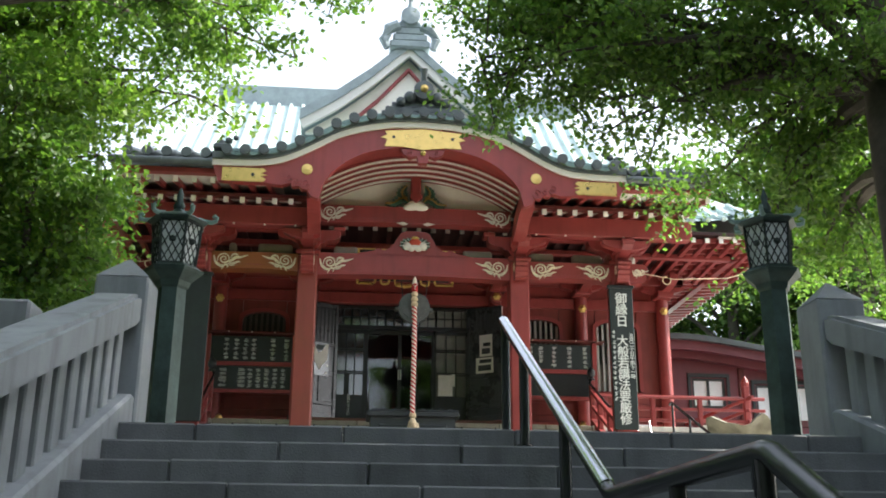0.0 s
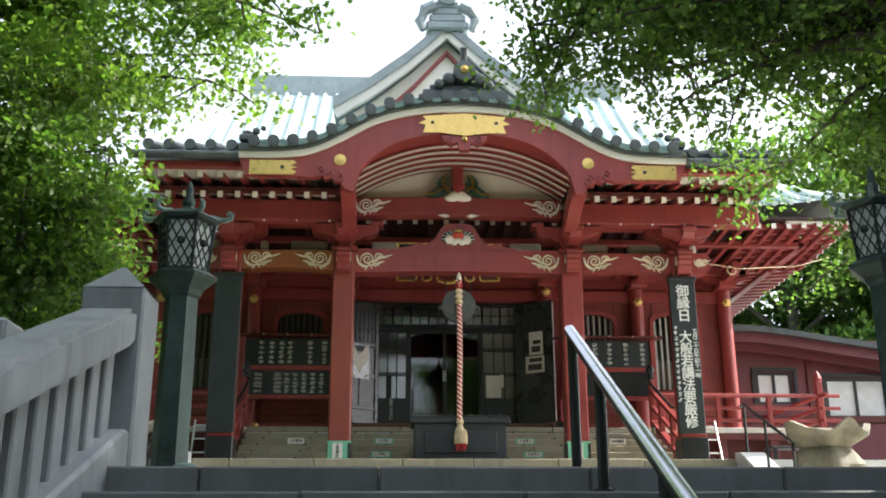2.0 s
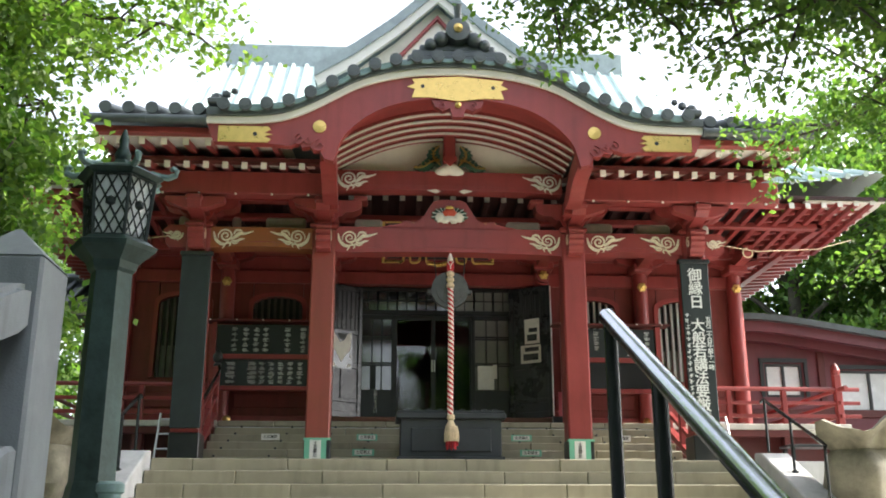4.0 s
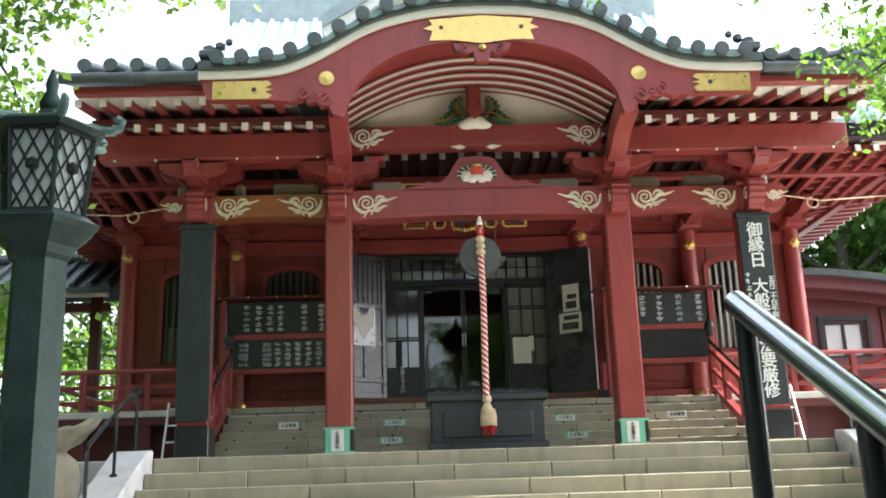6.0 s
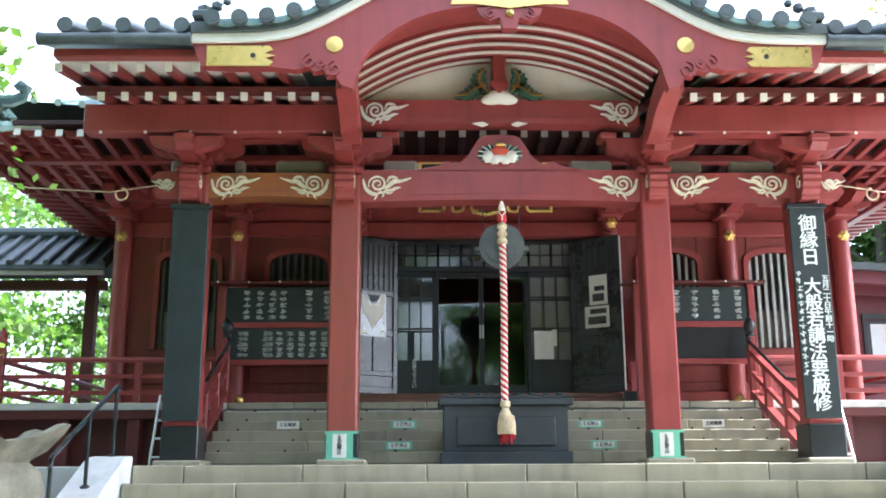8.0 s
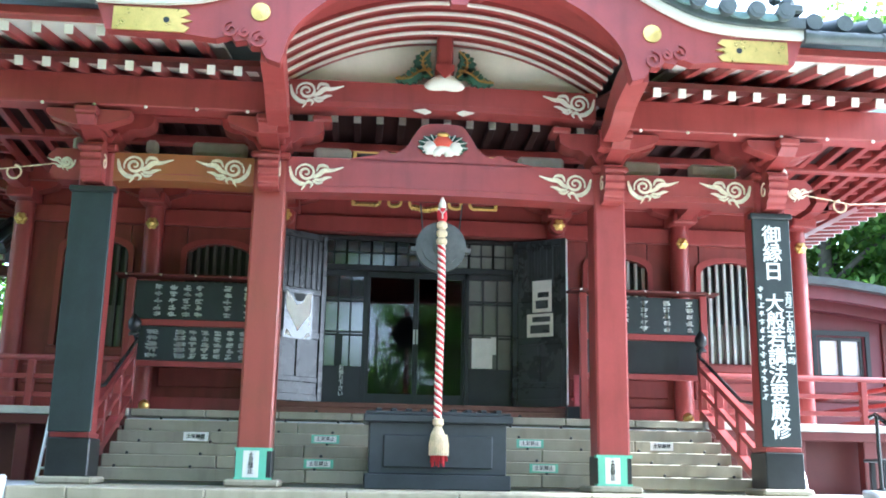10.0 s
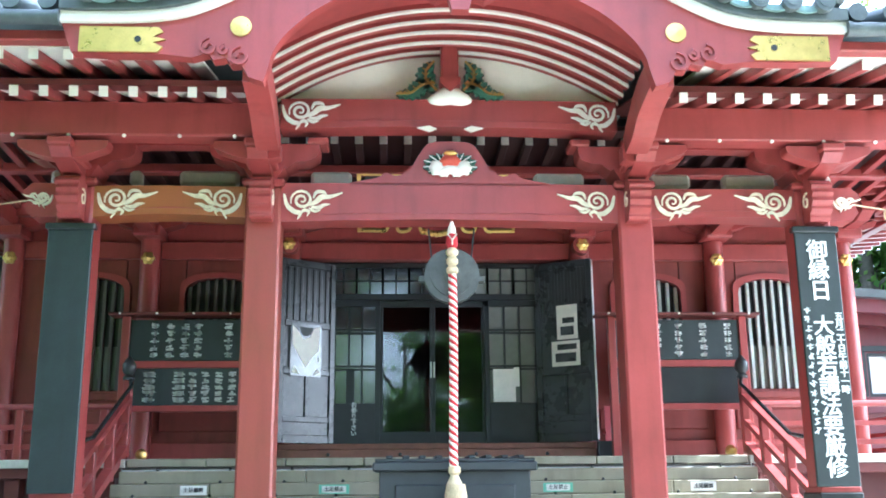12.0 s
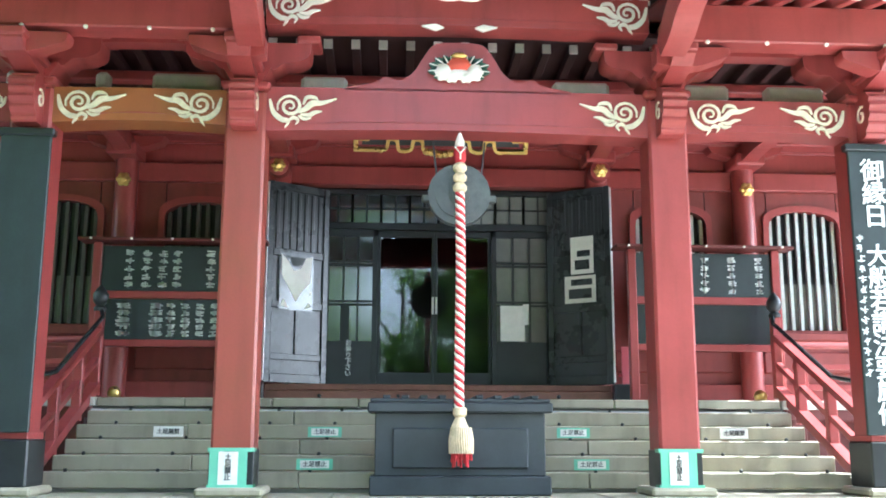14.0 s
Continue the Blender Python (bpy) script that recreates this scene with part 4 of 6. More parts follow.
# ---- roofs ----
roof = thing("porch_roof", (0, 0, 5.2), "dark tiled porch roof with round eave tiles", "roof", kind="structure")
b = B()
for s in (-1, 1):
    a, c = sorted((s * 3.2, s * 4.75))
    prism_x(b, [(-1.6, 4.9), (-1.6, 5.02), (2.2, 6.35), (2.2, 6.2)], a, c)
part("tile_bed", b, TILE, roof)
b = B()
for s in (-1, 1):
    a, c = sorted((s * 3.21, s * 4.7))
    tube(b, [(a, -1.66, 4.93), (c, -1.66, 4.93)], 0.06, 10)
    for k in range(3):
        xk = a + (c - a) * k / 2
        tube(b, [(xk - 0.02, -1.66, 4.93), (xk + 0.02, -1.66, 4.93)], 0.068, 10)
part("gutter", b, TILE, roof, "dark round gutter", smooth=True)
OUT = both(EDGE)
b = B()
strip(b, [(x, z + 0.085) for x, z in OUT], [(x, z + 0.19) for x, z in OUT], -1.72, 3.2)
part("tile_bed", b, TILE, roof)


def edge_z(x):
    x = abs(x)
    for (x0, z0), (x1, z1) in zip(EDGE, EDGE[1:]):
        if x0 <= x <= x1:
            return z0 + (z1 - z0) * (x - x0) / (x1 - x0)
    return 4.9


tile_x = [0.27 * k for k in range(-11, 12)]
for x in tile_x:
    z = edge_z(x) + 0.2
    b = B()
    tube(b, [(x, -1.8, z), (x, 2.6, z)], 0.07, 10)
    tl = part("round_tile", b, TILE, roof, smooth=True)
    b = B()
    disc_y(b, x, -1.815, z, 0.082, 0.05, 16)
    disc_y(b, x, -1.822, z, 0.05, 0.02, 12)
    part("tile_end", b, TILE, tl)
for s in (-1, 1):
    for k in range(5):
        x = s * (3.3 + 0.29 * k)
        z0 = 5.08
        b = B()
        tube(b, [(x, -1.66, z0), (x, 1.9, z0 + 1.26)], 0.065, 10)
        tl = part("round_tile", b, TILE, roof, smooth=True)
        b = B()
        disc_y(b, x, -1.68, z0, 0.08, 0.05, 16)
        part("tile_end", b, TILE, tl)
# pale mortar scallops between the end tiles
b = B()
for x in tile_x[:-1]:
    z0, z1 = edge_z(x) + 0.2, edge_z(x + 0.27) + 0.2
    pts = [(x + 0.27 * q, z0 + (z1 - z0) * q - 0.045 * math.sin(math.pi * q) - 0.01) for q in (0.2, 0.35, 0.5, 0.65, 0.8)]
    ribbon(b, pts, [0.05] * 5, -1.76, 0.03)
part("flat_tile_edges", b, PATINA, roof, "pale edges of the flat tiles", kind="stuff")
# upper courses stepped back along the gable curve
for k, (dz, y) in enumerate(((0.3, -1.35), (0.38, -1.3))):
    b = B()
    sub = [(x, z) for x, z in OUT if abs(x) > 0.6]
    for s in (-1, 1):
        row = [(x, z + dz) for x, z in sub if x * s > 0]
        strip(b, row, [(x, z + 0.05) for x, z in row], y, y + 0.3)
    part("ridge_course", b, TILE if k == 0 else PATINA, roof)
# gable-end ornament
orn = thing("ridge_ornament", (0, -1.4, 5.9), "black stepped ridge-end tile with a gilt crest and a curled horn", "roof ornament")
b = B()
for i, (w, z) in enumerate(((0.66, 5.86), (0.6, 5.95), (0.5, 6.04), (0.38, 6.13), (0.26, 6.22))):
    bx(b, -w, w, -1.62 + 0.03 * i, -0.9, z, z + 0.1, 0.02)
part("stepped_base", b, TILE, orn)
b = B()
disc_y(b, 0, -1.7, 6.3, 0.16, 0.2, 20, 0.03)
for s in (-1, 1):
    bmesh.ops.create_icosphere(b, subdivisions=2, radius=0.1, matrix=Matrix.Translation((s * 0.22, -1.6, 6.2)))
    bmesh.ops.create_icosphere(b, subdivisions=2, radius=0.08, matrix=Matrix.Translation((s * 0.36, -1.6, 6.12)))
part("face_tile", b, TILE, orn, smooth=True)
b = B()
disc_y(b, 0, -1.75, 6.3, 0.06, 0.06, 12, 0.02)
part("crest", b, GOLD, orn, "gilt crest")
b = B()
tube(b, [(0, -1.6, 6.42), (0, -1.62, 6.55), (0.0, -1.68, 6.68)], [0.055, 0.045, 0.06], 10)
part("horn", b, TILE, orn, smooth=True)
for s in (-1, 1):
    t = thing("corner_tile", (s * 3.1, -1.6, 5.1), "small upright dark ornament tile at the eave corner", "roof ornament", "corner tiles")
    b = B()
    bx(b, s * 3.1 - 0.1, s * 3.1 + 0.1, -1.7, -1.4, 5.15, 5.24, 0.02)
    for q, r in ((0, 0.09), (0.12, 0.065), (0.22, 0.05)):
        bmesh.ops.create_icosphere(b, subdivisions=1, radius=r, matrix=Matrix.Translation((s * (3.1 - q), -1.55, 5.28 + q * 0.5)))
    part("tile", b, TILE, t)

# main roof of the hall
main = thing("hall_roof", (0, 7, 6), "broad verdigris roof of the hall with a small front gable", "roof", kind="structure")
EX, EY0, EY1, EZ = 7.0, 0.75, 14.0, 4.95
RXH, RY, RZ = 4.4, 7.2, 10.2
b = B()
n = 10
prof = [(q, q ** 1.25) for q in [i / n for i in range(n + 1)]]
rows = []
for q, h in prof:
    z = EZ + 0.1 + (RZ - EZ) * h
    ex = EX + (RXH - EX) * min(1, q * 1.15)
    y0 = EY0 + (RY - EY0) * q
    y1 = EY1 + (RY - EY1) * q
    ring = []
    for i in range(13):
        u = -1 + 2 * i / 12
        ring.append(b.verts.new((ex * u, y0, z + 0.35 * (1 - q) ** 2 * abs(u) ** 4)))
    for i in range(13):
        u = 1 - 2 * i / 12
        ring.append(b.verts.new((ex * u, y1, z + 0.35 * (1 - q) ** 2 * abs(u) ** 4)))
    rows.append(ring)
for r0, r1 in zip(rows, rows[1:]):
    for k in range(26):
        b.faces.new((r0[k], r0[(k + 1) % 26], r1[(k + 1) % 26], r1[k]))
part("roof_sheet", b, COPPER, main, "pale blue-green copper sheets")
for k in range(-22, 23):
    x = k * 0.3
    b = B()
    pts = []
    for q, h in prof:
        ex = EX + (RXH - EX) * min(1, q * 1.15)
        if abs(x) > ex:
            break
        pts.append((x, EY0 + (RY - EY0) * q - 0.01, EZ + 0.12 + (RZ - EZ) * h + 0.35 * (1 - q) ** 2 * (abs(x) / ex) ** 4))
    if len(pts) > 1:
        tube(b, pts, 0.05, 6)
        part("batten_roll", b, COPPER, main)
    else:
        b.free()
b = B()
bx(b, -RXH - 0.1, RXH + 0.1, RY - 0.22, RY + 0.22, RZ - 0.15, RZ + 0.42, 0.03)
for k in range(-14, 15):
    disc_y(b, k * 0.3, RY - 0.27, RZ - 0.12, 0.09, 0.1, 10)
part("ridge", b, RIDGE, main, "dark stacked tile ridge")
# triangular front gable
b = B()
GYF = 2.7
tri = [(-2.2, 7.75), (-1.5, 8.2), (-0.8, 8.75), (0, 9.5), (0.8, 8.75), (1.5, 8.2), (2.2, 7.75)]
strip(b, tri, [(x, z + 0.22) for x, z in tri], GYF, RY - 0.3)
part("gable_roof", b, RIDGE, main, "grey tiled roof of the small gable")
b = B()
strip(b, [(x * 0.97, z - 0.17) for x, z in tri], [(x, z + 0.02) for x, z in tri], GYF + 0.05, GYF + 0.15)
part("gable_board", b, WHITE, main, "white bargeboards")
b = B()
prism_y(b, [(-2.1, 7.6), (2.1, 7.6)] + [(x * 0.95, z - 0.12) for x, z in reversed(tri)], GYF + 0.35, GYF + 0.45)
part("gable_wall", b, CREAM, main, "cream gable wall")
b = B()
strip(b, [(x * 0.8, z - 0.42) for x, z in tri[1:-1]], [(x * 0.8, z - 0.34) for x, z in tri[1:-1]], GYF + 0.25, GYF + 0.36)
part("gable_trim", b, RED, main)
b = B()
for i, (w, z) in enumerate(((0.42, 9.45), (0.36, 9.6), (0.3, 9.75), (0.24, 9.9))):
    bx(b, -w, w, GYF - 0.1, GYF + 1.5, z, z + 0.17, 0.03)
for s in (-1, 1):
    tube(b, [(s * 0.25, GYF - 0.1, 9.95), (s * 0.45, GYF - 0.1, 9.85), (s * 0.55, GYF - 0.1, 9.6), (s * 0.48, GYF - 0.1, 9.4)], [0.12, 0.13, 0.11, 0.07], 8)
disc_y(b, 0, GYF - 0.2, 10.15, 0.2, 0.25, 16, 0.04)
tube(b, [(0, GYF - 0.1, 10.3), (0, GYF - 0.12, 10.5), (0, GYF - 0.2, 10.65)], [0.07, 0.05, 0.07], 8)
part("gable_ornament", b, RIDGE, main, "grey ridge-end ornament of the gable")

# hall eaves
heave = thing("hall_eaves", (0, 4, 4.7), "red hall eaves with closely set rafters and white ends", "eaves", kind="structure")
# this soffit's shade is put into its colour
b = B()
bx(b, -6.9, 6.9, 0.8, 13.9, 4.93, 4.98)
part("soffit_boards", b, REDSHADE, heave)
b = B()
for s in (-1, 1):
    a, c = sorted((s * 5.62, s * 6.9))
    bx(b, a, c, 0.85, 13.9, 4.905, 4.926)
part("white_boards", b, WHITE, heave, "white-painted boards over the side rafters")
b = B()
bx(b, -5.6, 5.6, 2.9, 3.2, 4.55, 4.75, 0.01)
bx(b, -5.6, -5.3, 2.9, 13, 4.55, 4.75, 0.01)
bx(b, 5.3, 5.6, 2.9, 13, 4.55, 4.75, 0.01)
bx(b, -6.2, 6.2, 1.6, 1.75, 4.7, 4.8, 0.01)
bx(b, 6.1, 6.25, 1.6, 13, 4.7, 4.8, 0.01)
bx(b, -6.25, -6.1, 1.6, 13, 4.7, 4.8, 0.01)
part("eave_purlin", b, RED, heave)
for s in (-1, 1):
    for k in range(10):
        rafter(heave, "hallf", (s * (4.35 + 0.26 * k), 0.85, 4.83 + 0.1 * max(0, (k - 5)) / 5), 2.3, 0.08, 0.09, (-4, 0, 0))
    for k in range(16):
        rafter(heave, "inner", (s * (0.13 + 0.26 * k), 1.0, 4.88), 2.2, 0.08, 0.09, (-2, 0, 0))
    for k in range(28):
        y = 1.0 + 0.27 * k
        rafter(heave, "halls", (s * 6.85, y, 4.85 + 0.12 * max(0, 1 - k / 6)), 1.7, 0.08, 0.09, (-4, 0, 90 if s > 0 else -90))


# ---- hall ----
FZ, FY = 1.6, 2.05
steps = thing("stair_3", (0, FY, Z2), "six pale stone steps up to the hall floor", "stairs", kind="structure")
SW = 3.4
for k in range(1, 6):
    stair_row(steps, -SW, SW, FY - 0.3 * k, FZ - 0.133 * k, 0.3, 0.133, PALESTONE, k % 2, 2.25)
b = B()
bx(b, -SW + 0.02, SW - 0.02, 0.62, FY, Z2 - 0.02, 0.9)
bx(b, -SW + 0.02, SW - 0.02, FY - 0.25, FY + 0.15, 0.8, FZ - 0.12)
part("stair_core", b, CONCRETE, steps)
for s in (-1, 1):
    for k in range(1, 6):
        for u in (0.95, 1.55, 2.2, 2.95):
            b = B()
            x = s * (u + 0.05 * k)
            lathe(b, [(0.016, 0), (0.016, 0.022), (0.008, 0.03)], (x, FY - 0.3 * k + 0.03, FZ - 0.133 * k), 8)
            part("stud", b, BLACK, steps)

floor = thing("floor", (0, 3, FZ), "pale wooden veranda floor edge round the hall", "floor", kind="structure")
for i in range(8):
    x0 = -SW + i * 2 * SW / 8
    b = B()
    bx(b, x0 + 0.003, x0 + 2 * SW / 8 - 0.003, FY - 0.03, FY + 0.4, FZ - 0.09, FZ, 0.012)
    part("edge_stone", b, PALESTONE, floor)
b = B()
bx(b, -SW, SW, FY + 0.4, 3.3, FZ - 0.1, FZ - 0.004)
for s in (-1, 1):
    a, c = sorted((s * (SW + 0.01), s * 6.5))
    bx(b, a, c, FY - 0.05, 3.3, FZ - 0.09, FZ, 0.01)
    a, c = sorted((s * 5.3, s * 6.5))
    bx(b, a, c, 3.3, 13, FZ - 0.09, FZ, 0.01)
part("floor_boards", b, GREYWOOD, floor)
b = B()
for s in (-1, 1):
    for x in (3.6, 4.6, 5.5, 6.4):
        bx(b, s * x - 0.08, s * x + 0.08, FY + 0.02, FY + 0.18, Z2 - 0.02, FZ - 0.092, 0.01)
    a, c = sorted((s * (SW + 0.05), s * 6.45))
    bx(b, a, c, FY + 0.3, FY + 0.36, Z2 - 0.02, FZ - 0.1)
    bx(b, a, c, FY - 0.02, FY + 0.08, FZ - 0.2, FZ - 0.09, 0.008)
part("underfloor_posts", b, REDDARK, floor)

wall = thing("wall_front", (0, 3.3, FZ), "vermilion timber front wall of the temple hall", "wall", kind="structure")


def arch_row(cx, w, z0, z1, n=14):
    """Outline of a bell-shaped window opening."""
    pts = [(cx - w, z0)]
    for i in range(n + 1):
        a = math.pi * (1 - i / n)
        sx = math.cos(a)
        pts.append((cx + w * 0.97 * sx, z1 - 0.2 + 0.2 * math.sin(a) ** 0.8))
    pts.append((cx + w, z0))
    return pts


def window_bay(x0, x1, cx, w):
    z0, z1 = 2.45, 3.85
    for a, c in ((x0, cx - w), (cx + w, x1)):
        b = B()
        bx(b, a, c, 3.28, 3.4, FZ, 4.1)
        part("wall_panel", b, REDWALL, wall)
    b = B()
    bx(b, cx - w, cx + w, 3.28, 3.4, FZ, z0)
    bx(b, cx - w - 0.1, cx + w + 0.1, 3.24, 3.3, z0 - 0.12, z0 - 0.03, 0.01)
    bx(b, x0 + 0.06, x1 - 0.06, 3.25, 3.3, 1.95, 2.2, 0.015)
    part("wall_panel", b, REDWALL, wall)
    row = arch_row(cx, w, z0, z1)
    b = B()
    top = [(x, 4.1) for x, z in row[1:-1]]
    strip(b, row[1:-1], top, 3.28, 3.4)
    part("wall_panel", b, REDWALL, wall)
    t = thing("window", (cx, 3.3, z0), "bell-shaped window with grey vertical slats in a red frame", "window", "bell windows", "structure")
    b = B()
    outer = arch_row(cx, w + 0.07, z0, z1 + 0.07)
    strip(b, row, outer, 3.23, 3.3)
    part("window_frame", b, RED, t)
    n = 8
    for i in range(n):
        x = cx - w + (i + 0.5) * 2 * w / n
        u = abs(x - cx) / w
        zt = z1 - 0.2 + 0.2 * (1 - min(1, u) ** 2) ** 0.5
        b = B()
        bx(b, x - 0.022, x + 0.022, 3.3, 3.35, z0, zt, 0.006)
        # left-hand windows take the darker slats
        part("slat", b, ALU if cx > 0 else DARKSLAT, t)
    b = B()
    bx(b, cx - w, cx + w, 3.37, 3.38, z0, z1)
    part("pane", b, BLACK, t)
    b = B()
    bx(b, cx - w, cx + w, 3.358, 3.366, z0 + 0.02, z0 + 0.55)
    part("pane", b, FROST, t)


for s in (-1, 1):
    x0, x1 = sorted((s * 3.67, s * 5.13))
    window_bay(x0, x1, s * 4.28, 0.43)
    x0, x1 = sorted((s * 1.95, s * 3.43))
    window_bay(x0, x1, s * 2.7, 0.43)
    b = B()
    x0, x1 = sorted((s * 5.25, s * 5.4))
    bx(b, x0, x1, 3.3, 13, FZ, 4.7)
    part("side_wall", b, RED, wall)
b = B()
bx(b, -5.25, 5.25, 3.2, 3.4, 4.08, 4.3, 0.012)
bx(b, -5.25, 5.25, 3.3, 3.4, 4.3, 4.95)
bx(b, -5.25, 5.25, 3.24, 3.4, 4.55, 4.66, 0.01)
for s in (-1, 1):
    x0, x1 = sorted((s * 3.43, s * 3.67))
    bx(b, x0, x1, 3.28, 3.4, FZ, 4.1)
    x0, x1 = sorted((s * 1.9, s * 1.96))
    bx(b, x0, x1, 3.28, 3.5, FZ, 4.1)
    x0, x1 = sorted((s * 1.95, s * 5.2))
    bx(b, x0, x1, 3.2, 3.3, FZ + 0.003, 1.82, 0.01)
part("tie_timbers", b, RED, wall)
# unlit room behind the doors, its darkness painted on a plain lining
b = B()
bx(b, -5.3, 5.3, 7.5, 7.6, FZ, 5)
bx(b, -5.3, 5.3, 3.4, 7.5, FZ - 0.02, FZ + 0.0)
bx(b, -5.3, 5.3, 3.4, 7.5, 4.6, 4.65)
part("room_lining", b, DARK, wall, "near-black lining painted as the unlit hall interior")

for x in (-5.22, -3.55, -1.82, 1.82, 3.55, 5.22):
    t = thing("hall_column", (x, 3.17, FZ), "round vermilion hall column with a gilt flower boss", "column", "hall columns")
    b = B()
    tube(b, [(x, 3.17, FZ), (x, 3.17, 4.9)], 0.125, 20)
    part("shaft", b, RED, t, smooth=True)
    z = 4.05 if abs(x) > 2 else 4.21
    fy = 3.0 if abs(x) > 2 else 2.88
    b = B()
    n = 6
    disc_y(b, x, fy, z, 0.04, 0.05, 14, 0.02)
    for k in range(n):
        a = 2 * math.pi * k / n
        disc_y(b, x + 0.05 * math.cos(a), fy + 0.02, z + 0.05 * math.sin(a), 0.032, 0.04, 10, 0.01)
    part("flower_boss", b, GOLD, t, "gilt six-petalled boss")
    b = B()
    bx(b, x - 0.17, x + 0.17, 2.85, 3.3, 4.3, 4.44, 0.02)
    if abs(x) < 2:
        disc_y(b, x, 2.92, 4.21, 0.115, 0.2, 20, 0.02)
    prism_x(b, [(2.3, 4.62), (2.3, 4.5), (2.5, 4.42), (3.2, 4.4), (3.2, 4.62)], x - 0.08, x + 0.08)
    pts = [(x - 0.45, 4.56), (x - 0.4, 4.48), (x - 0.2, 4.42), (x + 0.2, 4.42), (x + 0.4, 4.48), (x + 0.45, 4.56)]
    prism_y(b, pts, 3.0, 3.2)
    part("bracket_arm", b, RED, t)
# dark wooden coving between porch and hall
b = B()
for x in (-3.53, -1.79, 1.79, 3.53):
    pts = curve_pts([(0.3, 4.2), (1.2, 4.42), (2.2, 4.55), (3.05, 4.5)], 4)
    lo = [(y, z - 0.18) for y, z in pts]
    prism_x(b, pts + lo[::-1], x - 0.09, x + 0.09)
solid("rainbow_beam", b, RED, "curved red beams tying the porch to the hall", "beam", kind="structure")
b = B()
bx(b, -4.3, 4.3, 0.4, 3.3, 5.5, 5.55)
solid("ceiling", b, REDSHADE, "red board ceiling over the porch, coloured dark for its shade", "ceiling", kind="structure")

# doorway
thr = thing("threshold", (0, 3.2, FZ), "worn brown wooden threshold beam of the hall", "threshold")
b = B()
bx(b, -1.9, 1.9, 2.95, 3.5, FZ, 1.72, 0.012)
part("beam", b, WOOD, thr)
b = B()
bx(b, -1.9, 1.9, 3.0, 3.5, 1.721, 1.79, 0.01)
part("sill_board", b, WOOD, thr)
for x in (-1.3, -0.45, 0.45, 1.3):
    b = B()
    disc_y(b, x, 2.935, 1.66, 0.022, 0.018, 10, 0.01)
    part("iron_stud", b, BLACK, thr)
for s in (-1, 1):
    b = B()
    bx(b, s * 2.02 - 0.12, s * 2.02 + 0.12, 2.85, 2.99, FZ, 1.8, 0.01)
    solid("threshold_block", b, BLACK, "black block at the end of the threshold", "block", "threshold blocks", at=(s * 2.02, 2.9, FZ))

door = thing("door_1", (0, 3.45, 1.79), "dark sliding doors with small frosted panes and a transom", "door", kind="structure")
b = B()
bx(b, -1.9, -1.34, 3.42, 3.5, 1.79, 4.08)
bx(b, 1.34, 1.9, 3.42, 3.5, 1.79, 4.08)
bx(b, -1.34, 1.34, 3.42, 3.52, 3.6, 3.68, 0.006)
bx(b, -1.34, 1.34, 3.42, 3.52, 4.02, 4.08, 0.006)
part("door_frame", b, BLACK, door)
for i in range(8):
    x0 = -1.34 + i * 0.335
    b = B()
    bx(b, x0 + 0.158, x0 + 0.178, 3.434, 3.466, 3.68, 4.02)
    for x in (x0, x0 + 0.335):
        bx(b, x - 0.014, x + 0.014, 3.43, 3.47, 3.68, 4.02)
    bx(b, x0, x0 + 0.335, 3.432, 3.468, 3.84, 3.86)
    mun = part("muntin", b, BLACK, door)
    b = B()
    bx(b, x0 + 0.015, x0 + 0.32, 3.45, 3.455, 3.685, 4.015)
    part("pane", b, DARKGLASS if i < 5 else FROST, door)
for x0, x1, yy in ((-1.32, -0.7, 3.44), (0.62, 1.32, 3.44)):
    leaf = B()
    for a, c in ((x0, x0 + 0.06), (x1 - 0.06, x1)):
        bx(leaf, a, c, yy, yy + 0.04, 1.8, 3.6, 0.004)
    bx(leaf, x0, x1, yy, yy + 0.04, 3.52, 3.6, 0.004)
    bx(leaf, x0 + 0.06, x1 - 0.06, yy + 0.004, yy + 0.036, 1.8, 2.3, 0.004)
    lf = part("sliding_leaf", leaf, BLACK, door)
    nx, zs = 3, [2.3, 2.72, 2.77, 3.18, 3.23, 3.52]
    b = B()
    for i in range(1, nx):
        x = x0 + 0.06 + (x1 - x0 - 0.12) * i / nx
        bx(b, x - 0.012, x + 0.012, yy + 0.005, yy + 0.03, 2.3, 3.52)
    for z in (2.72, 2.76, 3.18, 3.22):
        bx(b, x0 + 0.06, x1 - 0.06, yy + 0.007, yy + 0.028, z - 0.012, z + 0.012)
    part("muntin", b, BLACK, lf)
    b = B()
    bx(b, x0 + 0.06, x1 - 0.06, yy + 0.03, yy + 0.034, 2.3, 3.52)
    part("pane", b, DARKGLASS if x0 < 0 else FROST, lf, "frosted glass" if x0 > 0 else "glossy dark glass")
